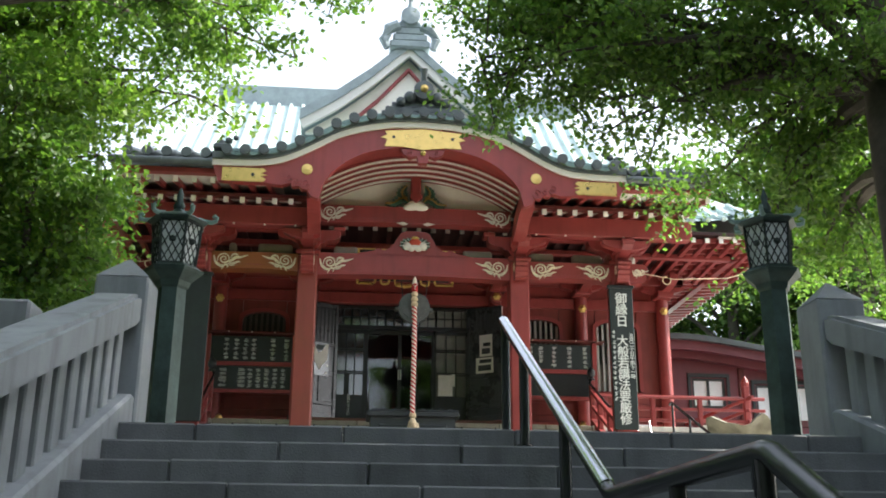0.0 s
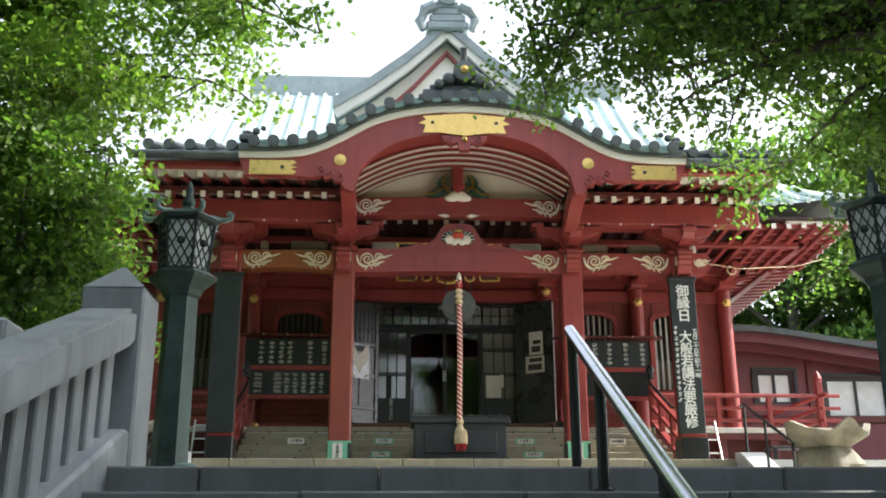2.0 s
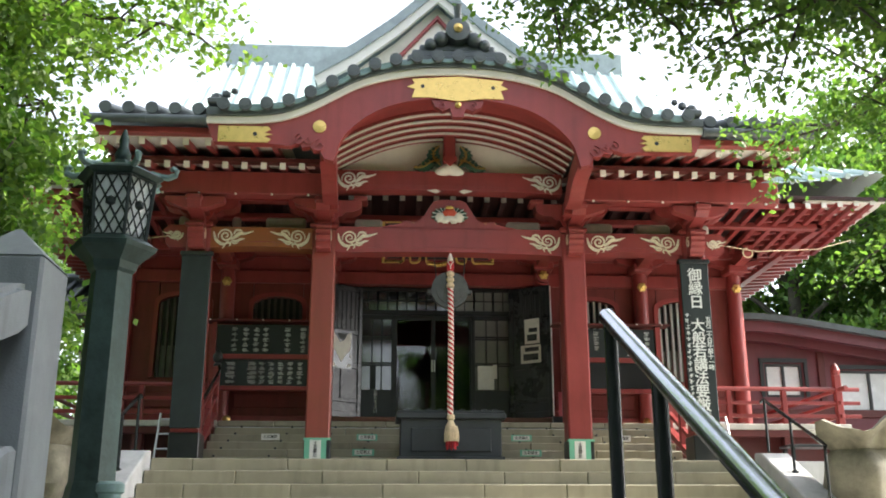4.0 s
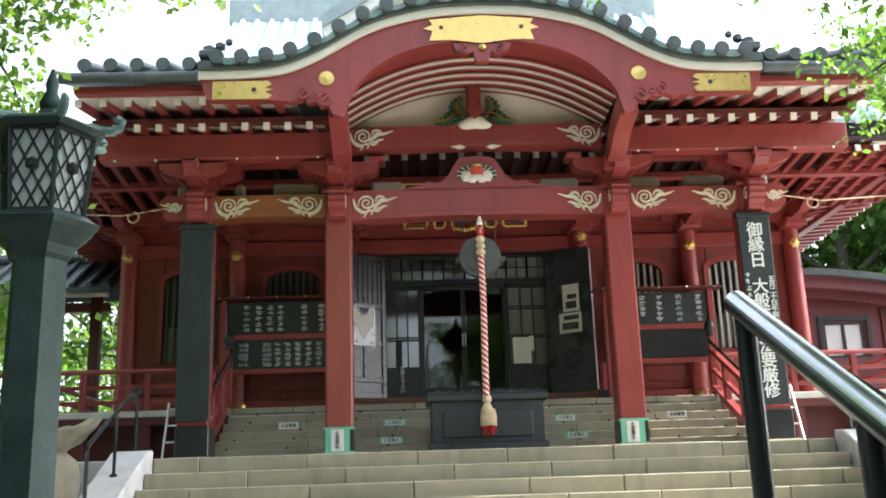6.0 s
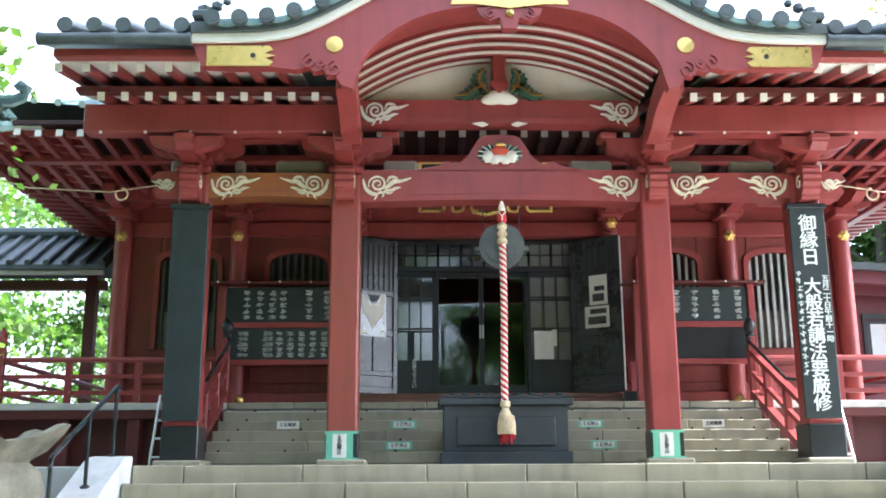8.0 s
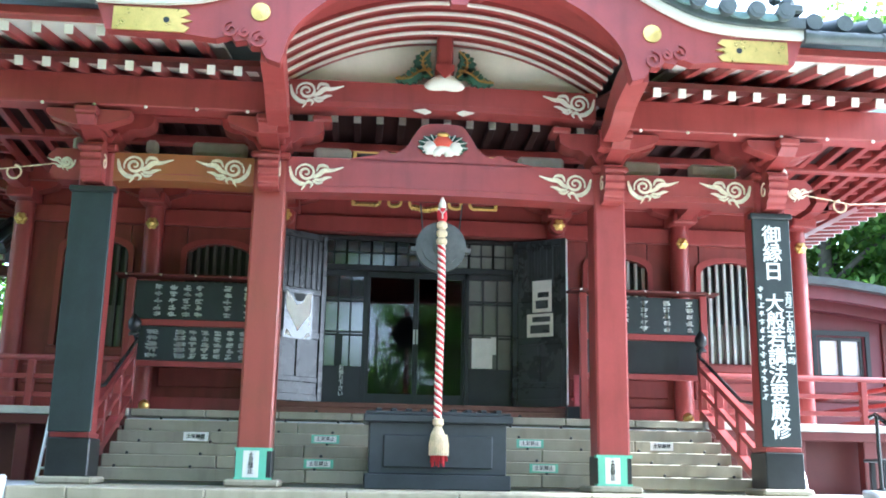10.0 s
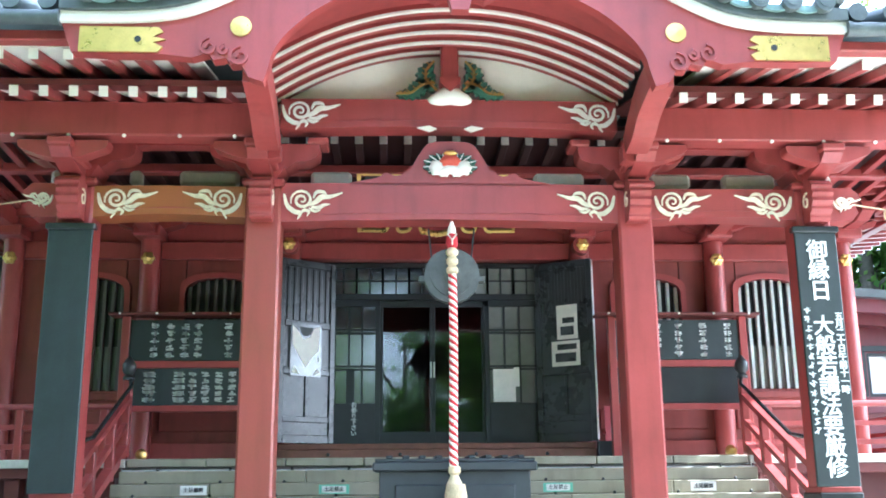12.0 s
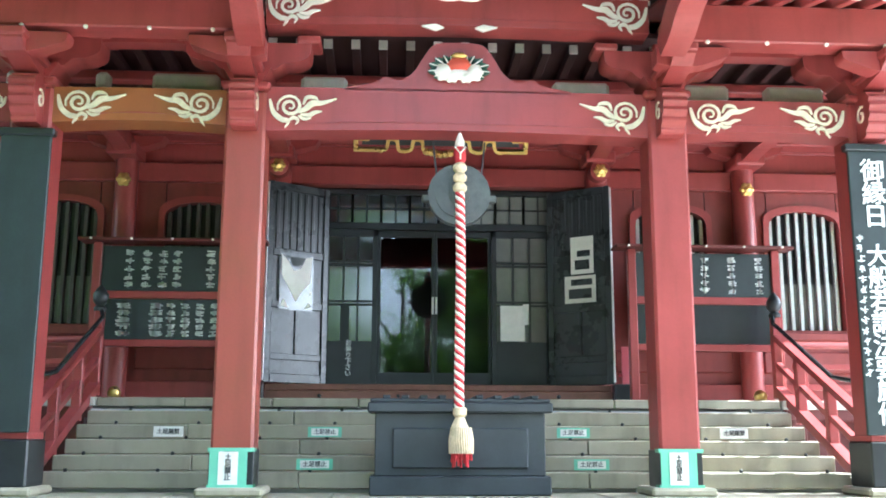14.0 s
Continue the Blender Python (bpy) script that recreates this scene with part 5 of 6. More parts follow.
for x0, x1 in ((-0.7, -0.04), (-0.04, 0.62)):
    b = B()
    for a, c in ((x0, x0 + 0.035), (x1 - 0.035, x1)):
        bx(b, a, c, 3.49, 3.53, 1.8, 3.6, 0.004)
    bx(b, x0, x1, 3.491, 3.529, 1.8, 1.95, 0.004)
    bx(b, x0, x1, 3.491, 3.529, 3.52, 3.6, 0.004)
    lf = part("sliding_leaf", b, BLACK, door)
    b = B()
    bx(b, x0 + 0.035, x1 - 0.035, 3.508, 3.514, 1.95, 3.52)
    part("pane", b, GLASS, lf, "clear dark glass")
    b = B()
    hx = x1 - 0.02 if x1 < 0.3 else x0 + 0.02
    bx(b, hx - 0.012, hx + 0.012, 3.478, 3.49, 2.62, 2.82, 0.003)
    part("door_pull", b, ALU, lf, "slim metal pull")
b = B()
bx(b, -1.12, -1.02, 3.425, 3.43, 2.3, 2.72)
solid("door_sticker", b, BOARD, "narrow blue-black notice strip on the door", "notice", at=(-1.07, 3.43, 2.3))
text_on("お参り下さい", 0.075, (-1.02, 3.425, 2.1), CHALK, door, vertical=True, label="white lettering on the door")


def shutter(s):
    """An open folding shutter leaf beside the doorway."""
    hinge = Vector((s * 1.27, 3.36, 0))
    ang = -35 * s
    t = thing("shutter", (hinge.x, hinge.y, 1.79), "dark grey panelled shutter leaf standing open" + (" with a film-covered poster and its white glare" if s < 0 else " with two pinned notices"), "shutter", "door shutters")
    R = rotm("Z", ang)
    W = 0.78

    def add(name, x0, x1, y0, y1, z0, z1, m, parent, bev=0.006, label=""):
        b = B()
        a, c = sorted((s * x0, s * x1))
        bx(b, a, c, y0, y1, z0, z1, bev)
        for v in b.verts:
            v.co = R @ v.co + hinge
        return part(name, b, m, parent, label)
    body = add("leaf_body", 0, W, 0.012, 0.03, 1.8, 4.04, SHUTTER, t)
    add("edge_strip", W + 0.001, W + 0.012, -0.012, 0.03, 1.82, 4.02, ALU, t, 0.002, "worn bright metal edge")
    for x0, x1 in ((0, 0.07), (W - 0.07, W)):
        add("stile", x0, x1, -0.014, 0.012, 1.8, 4.04, SHUTTER, t)
    for z0, z1 in ((1.8, 1.9), (2.05, 2.12), (2.62, 2.7), (3.2, 3.28), (3.95, 4.04)):
        add("rail", 0.07, W - 0.07, -0.012, 0.012, z0, z1, SHUTTER, t)
    add("muntin", W / 2 - 0.02, W / 2 + 0.02, -0.01, 0.012, 2.12, 2.62, SHUTTER, t)
    add("muntin", W / 2 - 0.02, W / 2 + 0.02, -0.01, 0.012, 2.7, 3.2, SHUTTER, t)
    for i in range(7):
        x = 0.12 + i * 0.09
        add("slat", x - 0.022, x + 0.022, -0.004, 0.012, 3.28, 3.95, SHUTTER, t)
    if s < 0:
        p = add("poster", 0.2, 0.63, -0.02, -0.016, 2.6, 3.24, FILM, t, 0, "poster under glossy clear film")
        # the large white polygon paints the glare on the poster film
        for nm, m, pts, y in (("white_glare_shape", PAPER, ((0.22, 3.22), (0.3, 3.2), (0.36, 3.08), (0.45, 3.04), (0.52, 3.14), (0.61, 3.22), (0.6, 2.98), (0.52, 2.86), (0.42, 2.7), (0.34, 2.82), (0.24, 2.92)), -0.024), ("printed_shape", BOARD, ((0.31, 3.2), (0.5, 3.2), (0.47, 3.1), (0.4, 3.09), (0.35, 3.12)), -0.0235), ("white_fleck", PAPER, ((0.22, 2.66), (0.32, 2.61), (0.26, 2.7)), -0.0238), ("white_fleck", PAPER, ((0.5, 2.62), (0.61, 2.64), (0.58, 2.72)), -0.0238), ("white_fleck", PAPER, ((0.22, 2.8), (0.25, 2.78), (0.25, 2.86)), -0.0238)):
            b = B()
            prism_y(b, [(s * u, v) for u, v in pts], y, y + 0.003)
            for v in b.verts:
                v.co = R @ v.co + hinge
            part(nm, b, m, p)
    else:
        for x0, x1, z0, z1 in ((0.3, 0.58, 3.05, 3.48), (0.22, 0.6, 2.72, 3.03)):
            p = add("notice", x0, x1, -0.022, -0.017, z0, z1, PAPER, t, 0, "printed paper notice")
            for q0, q1, w0, w1 in ((x0 + 0.05, x1 - 0.05, z0 + 0.05, z0 + 0.16), (x0 + 0.08, x1 - 0.04, z0 + 0.2, z0 + 0.27)):
                add("printed_picture", q0, q1, -0.025, -0.023, w0, w1, SHUTTER, p, 0)


shutter(-1)
shutter(1)
b = B()
bx(b, 0.72, 1.0, 3.425, 3.432, 2.31, 2.72)
nt_ = solid("door_notice", b, PAPER, "cream paper notice on the sliding door", "notice", at=(0.86, 3.43, 2.31))
b = B()
bx(b, 0.98, 1.05, 3.415, 3.422, 2.5, 2.74)
solid("door_notice", b, PAPER, "narrow white paper slip on the door", "notice", at=(1.01, 3.42, 2.5))


b = B()
bx(b, 2.02, 2.1, 3.0, 3.02, 1.78, 2.22, 0.004)
bx(b, 2.04, 2.08, 3.01, 3.24, 1.9, 1.93)
strip_ = solid("wall_strip", b, PINK, "narrow pink notice strip beside the hall door", "notice", at=(2.06, 3.01, 1.78))


# name boards
def name_board(x0, x1, rows_, label, cols):
    y = 2.55
    t = thing("name_board", ((x0 + x1) / 2, y, FZ), label, "notice board", "name boards")
    for x in (x0 + 0.05, x1 - 0.05):
        b = B()
        bx(b, x - 0.045, x + 0.045, y - 0.03, y + 0.06, FZ, 3.24, 0.008)
        part("post", b, RED, t)
    b = B()
    bx(b, x0 - 0.14, x1 + 0.14, y - 0.12, y + 0.14, 3.24, 3.275, 0.008)
    part("roof", b, REDDARK, t)
    for k in range(5):
        b = B()
        xx = x0 + (x1 - x0) * k / 4
        disc_y(b, xx, y - 0.135, 3.257, 0.014, 0.02, 8, 0.006)
        part("stud", b, WHITE, t)
    for z0, z1 in ((2.64, 2.72), (2.14, 2.21)):
        b = B()
        bx(b, x0 + 0.095, x1 - 0.095, y - 0.02, y + 0.05, z0, z1, 0.006)
        part("shelf_rail", b, RED, t)
    for (z0, z1), col in zip(((2.725, 3.2), (2.215, 2.635)), cols):
        b = B()
        bx(b, x0 + 0.1, x1 - 0.1, y + 0.0, y + 0.03, z0, z1)
        bd = part("board", b, BOARD if col else BLACK, t, "black painted board")
        for cx, n in col:
            b = B()
            h = (z1 - z0 - 0.06) / max(n, 5)
            for i in range(n):
                zc = z1 - 0.035 - h * (i + 0.5)
                for _ in range(7):
                    a = random.uniform(-0.5, 0.5)
                    u, v = random.uniform(-0.012, 0.012), random.uniform(-0.35, 0.35) * h
                    L = random.uniform(0.026, 0.045)
                    if random.random() < 0.6:
                        ribbon(b, [(cx + u - L, zc + v - a * 0.01), (cx + u + L, zc + v + a * 0.012)], [0.015, 0.012], y - 0.004, 0.003)
                    else:
                        ribbon(b, [(cx + u, zc - h * 0.38), (cx + u + a * 0.014, zc + h * 0.38)], [0.015, 0.012], y - 0.004, 0.003)
            part("brush_writing", b, CHALK, bd, "white brush writing", kind="stuff")


name_board(-3.68, -2.0, 2, "red framed board with two rows of white brushed names", ([(-3.3, 5), (-3.12, 5), (-2.95, 5), (-2.8, 5), (-2.45, 5), (-2.2, 6)], [(-3.36, 5), (-3.3, 5), (-3.02, 5), (-2.97, 5), (-2.84, 5), (-2.69, 5), (-2.54, 5), (-2.39, 5), (-2.24, 5)]))
name_board(2.0, 3.68, 2, "red framed board with white brushed names above a bare panel", ([(2.4, 4), (2.6, 4), (2.85, 5), (3.15, 5), (3.45, 5)], []))
for s in (-1, 1):
    b = B()
    lathe(b, [(0.03, 0), (0.06, 0.02), (0.07, 0.06), (0.05, 0.1), (0.02, 0.12)], (s * 3.32, 2.35, FZ), 14)
    solid("gilt_knob", b, GOLD, "round gilt knob on the veranda edge", "ornament", "gilt knobs", smooth=True, at=(s * 3.32, 2.35, FZ))


# big black name tablets hung on the outer columns
def tablet(x, words):
    t = thing("hanging_board", (x, -0.06, 1.25), "tall dark board with white brush lettering on a porch column" if words else "tall blank dark green board on a porch column", "sign board", "column boards")
    b = B()
    bx(b, x - 0.2, x + 0.2, -0.085, -0.05, 1.25, 3.62, 0.008)
    part("board", b, BOARD, t)
    b = B()
    bx(b, x - 0.225, x + 0.225, -0.11, -0.02, 3.6, 3.66, 0.01)
    part("cap", b, BLACK, t)
    if words:
        text_on("御縁日", 0.21, (x, -0.0875, 3.22), CHALK, t, vertical=True, label="white brush lettering")
        text_on("大般若講法要厳修", 0.2, (x - 0.005, -0.0875, 2.05), CHALK, t, vertical=True, label="white brush lettering")
        text_on("五月二十日午前十一時", 0.082, (x + 0.145, -0.0875, 2.45), CHALK, t, vertical=True, label="small white brush lettering")
        b = B()
        for i in range(14):
            zc = 2.85 - i * 0.085
            for _ in range(3):
                u = random.uniform(-0.015, 0.015)
                ribbon(b, [(x - 0.15 + u - 0.022, zc + random.uniform(-0.03, 0.03)), (x - 0.15 + u + 0.02, zc + random.uniform(-0.03, 0.03))], [0.012, 0.008], -0.089, 0.003)
            ribbon(b, [(x - 0.15, zc - 0.03), (x - 0.148, zc + 0.03)], [0.011, 0.009], -0.089, 0.003)
        part("small_writing", b, CHALK, t)


tablet(-3.49, False)
tablet(3.46, True)

# offering box
box = thing("offering_box", (0.02, 0.4, Z2), "slate-black wooden offering box with panelled front", "offering box")
b = B()
bx(b, -0.7, 0.75, 0.12, 0.85, Z2, 0.92, 0.01)
part("plinth", b, BOXPAINT, box)
b = B()
bx(b, -0.66, 0.71, 0.16, 0.8, 0.92, 1.42, 0.008)
part("body", b, BOXPAINT, box)
b = B()
bx(b, -0.72, 0.77, 0.1, 0.86, 1.42, 1.5, 0.012)
bx(b, -0.7, 0.75, 0.12, 0.84, 1.5, 1.53, 0.008)
part("top_rim", b, BOXPAINT, box)
b = B()
bx(b, -0.52, 0.57, 0.135, 0.161, 0.98, 1.3, 0.012)
part("front_panel", b, BOXPAINT, box)
for i in range(9):
    b = B()
    bx(b, -0.6 + i * 0.15, -0.54 + i * 0.15, 0.16, 0.8, 1.531, 1.56, 0.006)
    part("top_slat", b, BOXPAINT, box)

# bell rope
rope = thing("bell_rope", (0.01, 0.02, 3.7), "red and white twisted bell rope ending in a hemp tassel", "bell rope")
for j, m in ((0, ROPER), (1, ROPEW), (2, ROPER), (3, ROPEW)):
    b = B()
    pts = []
    for i in range(140):
        q = i / 139
        a = 2 * math.pi * (q * 13 + j / 4)
        z = 3.21 - q * 1.77
        pts.append((0.01 + 0.021 * math.cos(a) + 0.006 * math.sin(q * 5), 0.02 + 0.021 * math.sin(a), z))
    tube(b, pts, 0.0215, 6)
    part("strand", b, m, rope, smooth=True)
for z in (3.25, 3.335, 3.42):
    b = B()
    lathe(b, [(0.03, -0.045), (0.055, -0.022), (0.058, 0.012), (0.032, 0.045)], (0.01, 0.02, z), 14)
    part("rope_knot", b, HEMP, rope, "pale bound knot", smooth=True)
b = B()
lathe(b, [(0.035, 3.46), (0.053, 3.49), (0.05, 3.57), (0.03, 3.6)], (0.01, 0.02, 0), 12)
part("red_cap", b, ROPER, rope, smooth=True)
b = B()
lathe(b, [(0.03, 3.595), (0.042, 3.62), (0.035, 3.66), (0.012, 3.72)], (0.01, 0.02, 0), 12)
for s_ in (-1, 1):
    tube(b, [(0.01 + s_ * 0.045, -0.02, 3.59), (0.01, -0.036, 3.53), (0.01, -0.034, 3.48)], 0.008, 5)
part("white_tie", b, ROPEW, rope, smooth=True)
b = B()
lathe(b, [(0.02, 1.47), (0.055, 1.45), (0.055, 1.4), (0.035, 1.38), (0.075, 1.3), (0.09, 1.2), (0.085, 1.12), (0.03, 1.11)], (0.01, 0.02, 0), 22)
for v in b.verts:
    if v.co.z < 1.37:
        v.co.x += random.uniform(-0.006, 0.006)
for k in range(30):
    a = 2 * math.pi * k / 30
    tube(b, [(0.02 + 0.075 * math.cos(a), 0.02 + 0.075 * math.sin(a), 1.3), (0.02 + 0.093 * math.cos(a), 0.02 + 0.093 * math.sin(a), 1.2), (0.02 + 0.09 * math.cos(a + 0.1), 0.02 + 0.09 * math.sin(a + 0.1), 1.1)], 0.009, 5)
part("tassel", b, HEMP, rope, "hemp tassel")
b = B()
for k in range(22):
    a = 2.4 * k
    r = 0.08 * math.sqrt((k % 11) / 11)
    tube(b, [(0.02 + r * math.cos(a), 0.02 + r * math.sin(a), 1.13), (0.02 + r * 1.1 * math.cos(a), 0.02 + r * 1.1 * math.sin(a), 1.02 + 0.03 * math.sin(k))], 0.009, 5)
part("red_fringe", b, ROPER, rope, "short red fringe")

# gong
gong = thing("gong", (0.015, 0.2, 3.23), "round dull bronze gong hanging behind the rope", "gong")
GX, GY, GZ = 0.015, 0.16, 3.23
b = B()
disc_y(b, GX, GY, GZ, 0.262, 0.1, 36)
disc_y(b, GX, GY - 0.015, GZ, 0.2, 0.02, 30)
disc_y(b, GX, GY - 0.03, GZ, 0.09, 0.02, 20, 0.02)
part("disc", b, GONG, gong)
for s in (-1, 1):
    b = B()
    bx(b, GX + s * 0.265 - 0.05, GX + s * 0.265 + 0.05, GY + 0.02, GY + 0.1, GZ - 0.06, GZ, 0.01)
    part("ear", b, GONG, gong)
    b = B()
    tube(b, [(GX + s * 0.19, GY + 0.05, GZ + 0.17), (GX + s * 0.22, GY + 0.05, 3.7)], 0.008, 6)
    part("hanger", b, BLACK, gong)

# gilt-framed tablet high in the porch
tab = thing("framed_tablet", (-0.045, 2.1, 4.17), "dark temple name tablet in a carved gilt frame", "tablet")
TX, TY, TZ = -0.045, 2.08, 4.15


def leaned(bm):
    """The tablet leans forward from its lower edge."""
    for v in bm.verts:
        v.co = Vector((0, TY, TZ)) + rotm("X", 37) @ (v.co - Vector((0, TY, TZ)))
    return bm


b = B()
bx(b, TX - 0.82, TX + 0.82, TY + 0.03, TY + 0.08, TZ + 0.06, TZ + 0.71)
part("face", leaned(b), BLACK, tab)
b = B()
bx(b, TX - 0.91, TX + 0.91, TY - 0.03, TY + 0.03, TZ + 0.69, TZ + 0.74, 0.008)
for s_ in (-1, 1):
    for x0, x1, z0, z1 in ((0.62, 0.91, 0.0, 0.04), (0.86, 0.91, 0.04, 0.16), (0.74, 0.86, 0.12, 0.16), (0.86, 0.91, 0.57, 0.69), (0.7, 0.86, 0.57, 0.61)):
        c0, c1 = sorted((TX + s_ * x0, TX + s_ * x1))
        bx(b, c0, c1, TY - 0.03, TY + 0.03, TZ + z0, TZ + z1, 0.008)
    for q in (0.1, 0.36):
        pts = curve_pts([(TX + s_ * (q + u), TZ + v) for u, v in ((0.0, 0.015), (0.08, 0.03), (0.1, 0.13), (0.18, 0.14), (0.21, 0.04), (0.28, 0.015))], 5)
        ribbon(b, pts, [0.034] * len(pts), TY - 0.04, 0.05)
part("frame", leaned(b), GOLD, tab, "carved gilt frame")
b = B()
for k in range(7):
    bmesh.ops.create_icosphere(b, subdivisions=1, radius=0.045, matrix=Matrix.Translation((TX + (k - 3) * 0.05, TY - 0.03, TZ + 0.0 + 0.015 * math.cos(k))))
part("carved_swag", leaned(b), GOLD, tab, kind="stuff")
for s_ in (-1, 1):
    b = B()
    tube(b, [(TX + s_ * 0.6, TY - 0.33, TZ + 0.5), (TX + s_ * 0.6, TY - 0.1, 4.94)], 0.012, 6)
    part("hanger", b, BLACK, tab)


# notices on the steps
def step_notice(x, z, y, w, words, green):
    t = thing("step_notice", (x, y, z), "small white notice on a stone step" + (" in a green frame" if green else ""), "notice", "step notices")
    b = B()
    bx(b, x - w / 2, x + w / 2, y - 0.01, y - 0.003, z - 0.045, z + 0.045)
    part("backing", b, SIGN if green else PAPER, t)
    if green:
        b = B()
        bx(b, x - w / 2 + 0.03, x + w / 2 - 0.03, y - 0.014, y - 0.0105, z - 0.032, z + 0.032)
        part("sheet", b, PAPER, t)
    text_on(words, 0.05, (x, y - 0.0155, z), INK, t)


for s in (-1, 1):
    step_notice(s * 2.55 + 0.05, FZ - 0.133 * 3 + 0.066, FY - 0.9, 0.26, "土足厳禁", False)
    step_notice(s * 1.12, FZ - 0.133 * 3 + 0.066, FY - 0.9, 0.3, "土足禁止", True)
    step_notice(s * 1.16, FZ - 0.133 * 5 + 0.066, FY - 1.5, 0.3, "土足禁止", True)


# sloping red rails beside the hall steps
def stair_rail(s):
    x = s * 3.5
    t = thing("stair_balustrade", (x, 1.3, Z2), "sloping red timber balustrade beside the hall steps", "balustrade", "stair balustrades")
    y0, y1 = 0.5, 2.3
    g = (FZ - Z2) / 1.75

    def line(name, z0, h, w, m=RED):
        b = B()
        prism_x(b, [(y0, Z2 + z0), (y1, Z2 + z0 + (y1 - y0) * g), (y1, Z2 + z0 + h + (y1 - y0) * g), (y0, Z2 + z0 + h)], x - w / 2, x + w / 2)
        part(name, b, m, t)
    line("top_rail", 0.62, 0.07, 0.09)
    line("middle_rail", 0.34, 0.06, 0.06)
    line("bottom_rail", 0.05, 0.1, 0.1)
    for y in (0.45, 1.1, 1.75, 2.3):
        b = B()
        zb = Z2 + max(0, (y - y0)) * g
        bx(b, x - 0.045, x + 0.045, y - 0.045, y + 0.045, zb if y > 0.5 else Z2, zb + (0.85 if y < 0.5 or y > 2.2 else 0.64), 0.008)
        p = part("post", b, RED, t)
        if y < 0.5 or y > 2.2:
            b = B()
            lathe(b, [(0.06, 0), (0.065, 0.03), (0.04, 0.06), (0.075, 0.1), (0.08, 0.17), (0.05, 0.22), (0.01, 0.27)], (x, y, zb + 0.85), 14)
            part("onion_finial", b, BLACK, p, "black metal onion finial", smooth=True)
    b = B()
    tube(b, [(x, 0.45, Z2 + 0.93), (x - s * 0.06, 0.9, Z2 + 1.0), (x - s * 0.06, 2.2, FZ + 0.8), (x, 2.32, FZ + 0.95)], 0.022, 8)
    part("metal_grip", b, STEEL, t, "black metal grip rail", smooth=True)


stair_rail(-1)
stair_rail(1)


def veranda_rail(s):
    t = thing("veranda_rail", (s * 5, FY, FZ), "red veranda railing round the hall", "railing", "veranda rails")
    a, c = sorted((s * 3.6, s * 6.75))
    for z, r in ((2.17, 0.035), (1.95, 0.028), (1.74, 0.03)):
        b = B()
        if z > 2.1:
            tube(b, [(a, FY + 0.1, z), (c, FY + 0.1, z)], r, 10)
            tube(b, [(s * 6.4, FY - 0.2, z - 0.01), (s * 6.4, 12, z - 0.01)], r, 10)
        else:
            bx(b, a, c, FY + 0.08, FY + 0.12, z - r, z + r, 0.006)
            bx(b, s * 6.4 - 0.02, s * 6.4 + 0.02, FY, 12, z - r, z + r, 0.006)
        part("rail", b, RED, t)
    for x in (3.7, 4.6, 5.5, 6.4):
        b = B()
        bx(b, s * x - 0.04, s * x + 0.04, FY + 0.06, FY + 0.14, FZ, 2.14, 0.008)
        p = part("post", b, RED, t)
    b = B()
    bx(b, s * 6.4 - 0.055, s * 6.4 + 0.055, FY + 0.045, FY + 0.155, FZ, 2.4, 0.01)
    lathe(b, [(0.06, 2.4), (0.075, 2.47), (0.05, 2.54), (0.01, 2.6)], (s * 6.4, FY + 0.1, 0), 12)
    part("corner_post", b, RED, t)


veranda_rail(-1)
veranda_rail(1)


def ladder(x, lean):
    t = thing("ladder", (x, 1.2, Z2), "short aluminium ladder leaning on the veranda", "ladder", "ladders")
    for u in (-0.12, 0.12):
        b = B()
        tube(b, [(x + u, 1.5, Z2), (x + u, 1.85, 1.68)], 0.018, 8)
        part("side_rail", b, ALU, t)
    for k in range(4):
        q = (k + 0.6) / 4
        b = B()
        tube(b, [(x - 0.12, 1.5 + 0.35 * q, Z2 + 0.91 * q), (x + 0.12, 1.5 + 0.35 * q, Z2 + 0.91 * q)], 0.014, 8)
        part("rung", b, ALU, t)


ladder(4.3, 0)
ladder(-4.1, 0)
b = B()
for x0 in (5.0,):
    bx(b, x0, x0 + 1.0, 0.9, 1.3, 1.14, 1.18, 0.01)
    for u in (0.05, 0.9):
        for v in (0.94, 1.22):
            bx(b, x0 + u, x0 + u + 0.05, v, v + 0.05, Z2 - 0.005, 1.14)
solid("bench", b, BLACK, "low dark bench beside the veranda", "bench", at=(5.5, 1.1, Z2))

# thin cords with gilt hooks at the eave corners
for s in (-1, 1):
    b = B()
    tube(b, [(s * 3.95, 0.1, 3.93), (s * 4.5, 0.2, 3.88), (s * 5.6, 0.6, 4.05), (s * 6.3, 0.9, 4.3)], 0.008, 5)
    ring = [(s * (4.35 + 0.07 * math.cos(radians(a))), 0.15, 3.84 + 0.07 * math.sin(radians(a))) for a in range(90, 420, 30)]
    tube(b, ring, 0.012, 5)
    solid("rope_line", b, HEMP, "thin pale cord with a curled hook under the eaves", "cord", "eave cords")

# ---- annex ----
annex = thing("annex", (9, 6, 0), "low plum-red annex with a curved roof edge and sliding windows", "building")
AY = 5.6
wins = ((6.6, 7.36, 2.54, 3.2), (8.06, 9.36, 2.24, 3.08), (9.9, 10.9, 2.2, 3.0))
cut = [5.55]
panels = []
for x0, x1, z0, z1 in wins:
    panels += [(cut[-1], x0, AY, AY + 0.15, Z2 - 0.02, 3.9), (x0, x1, AY, AY + 0.15, Z2 - 0.02, z0), (x0, x1, AY, AY + 0.15, z1, 3.9)]
    cut.append(x1)
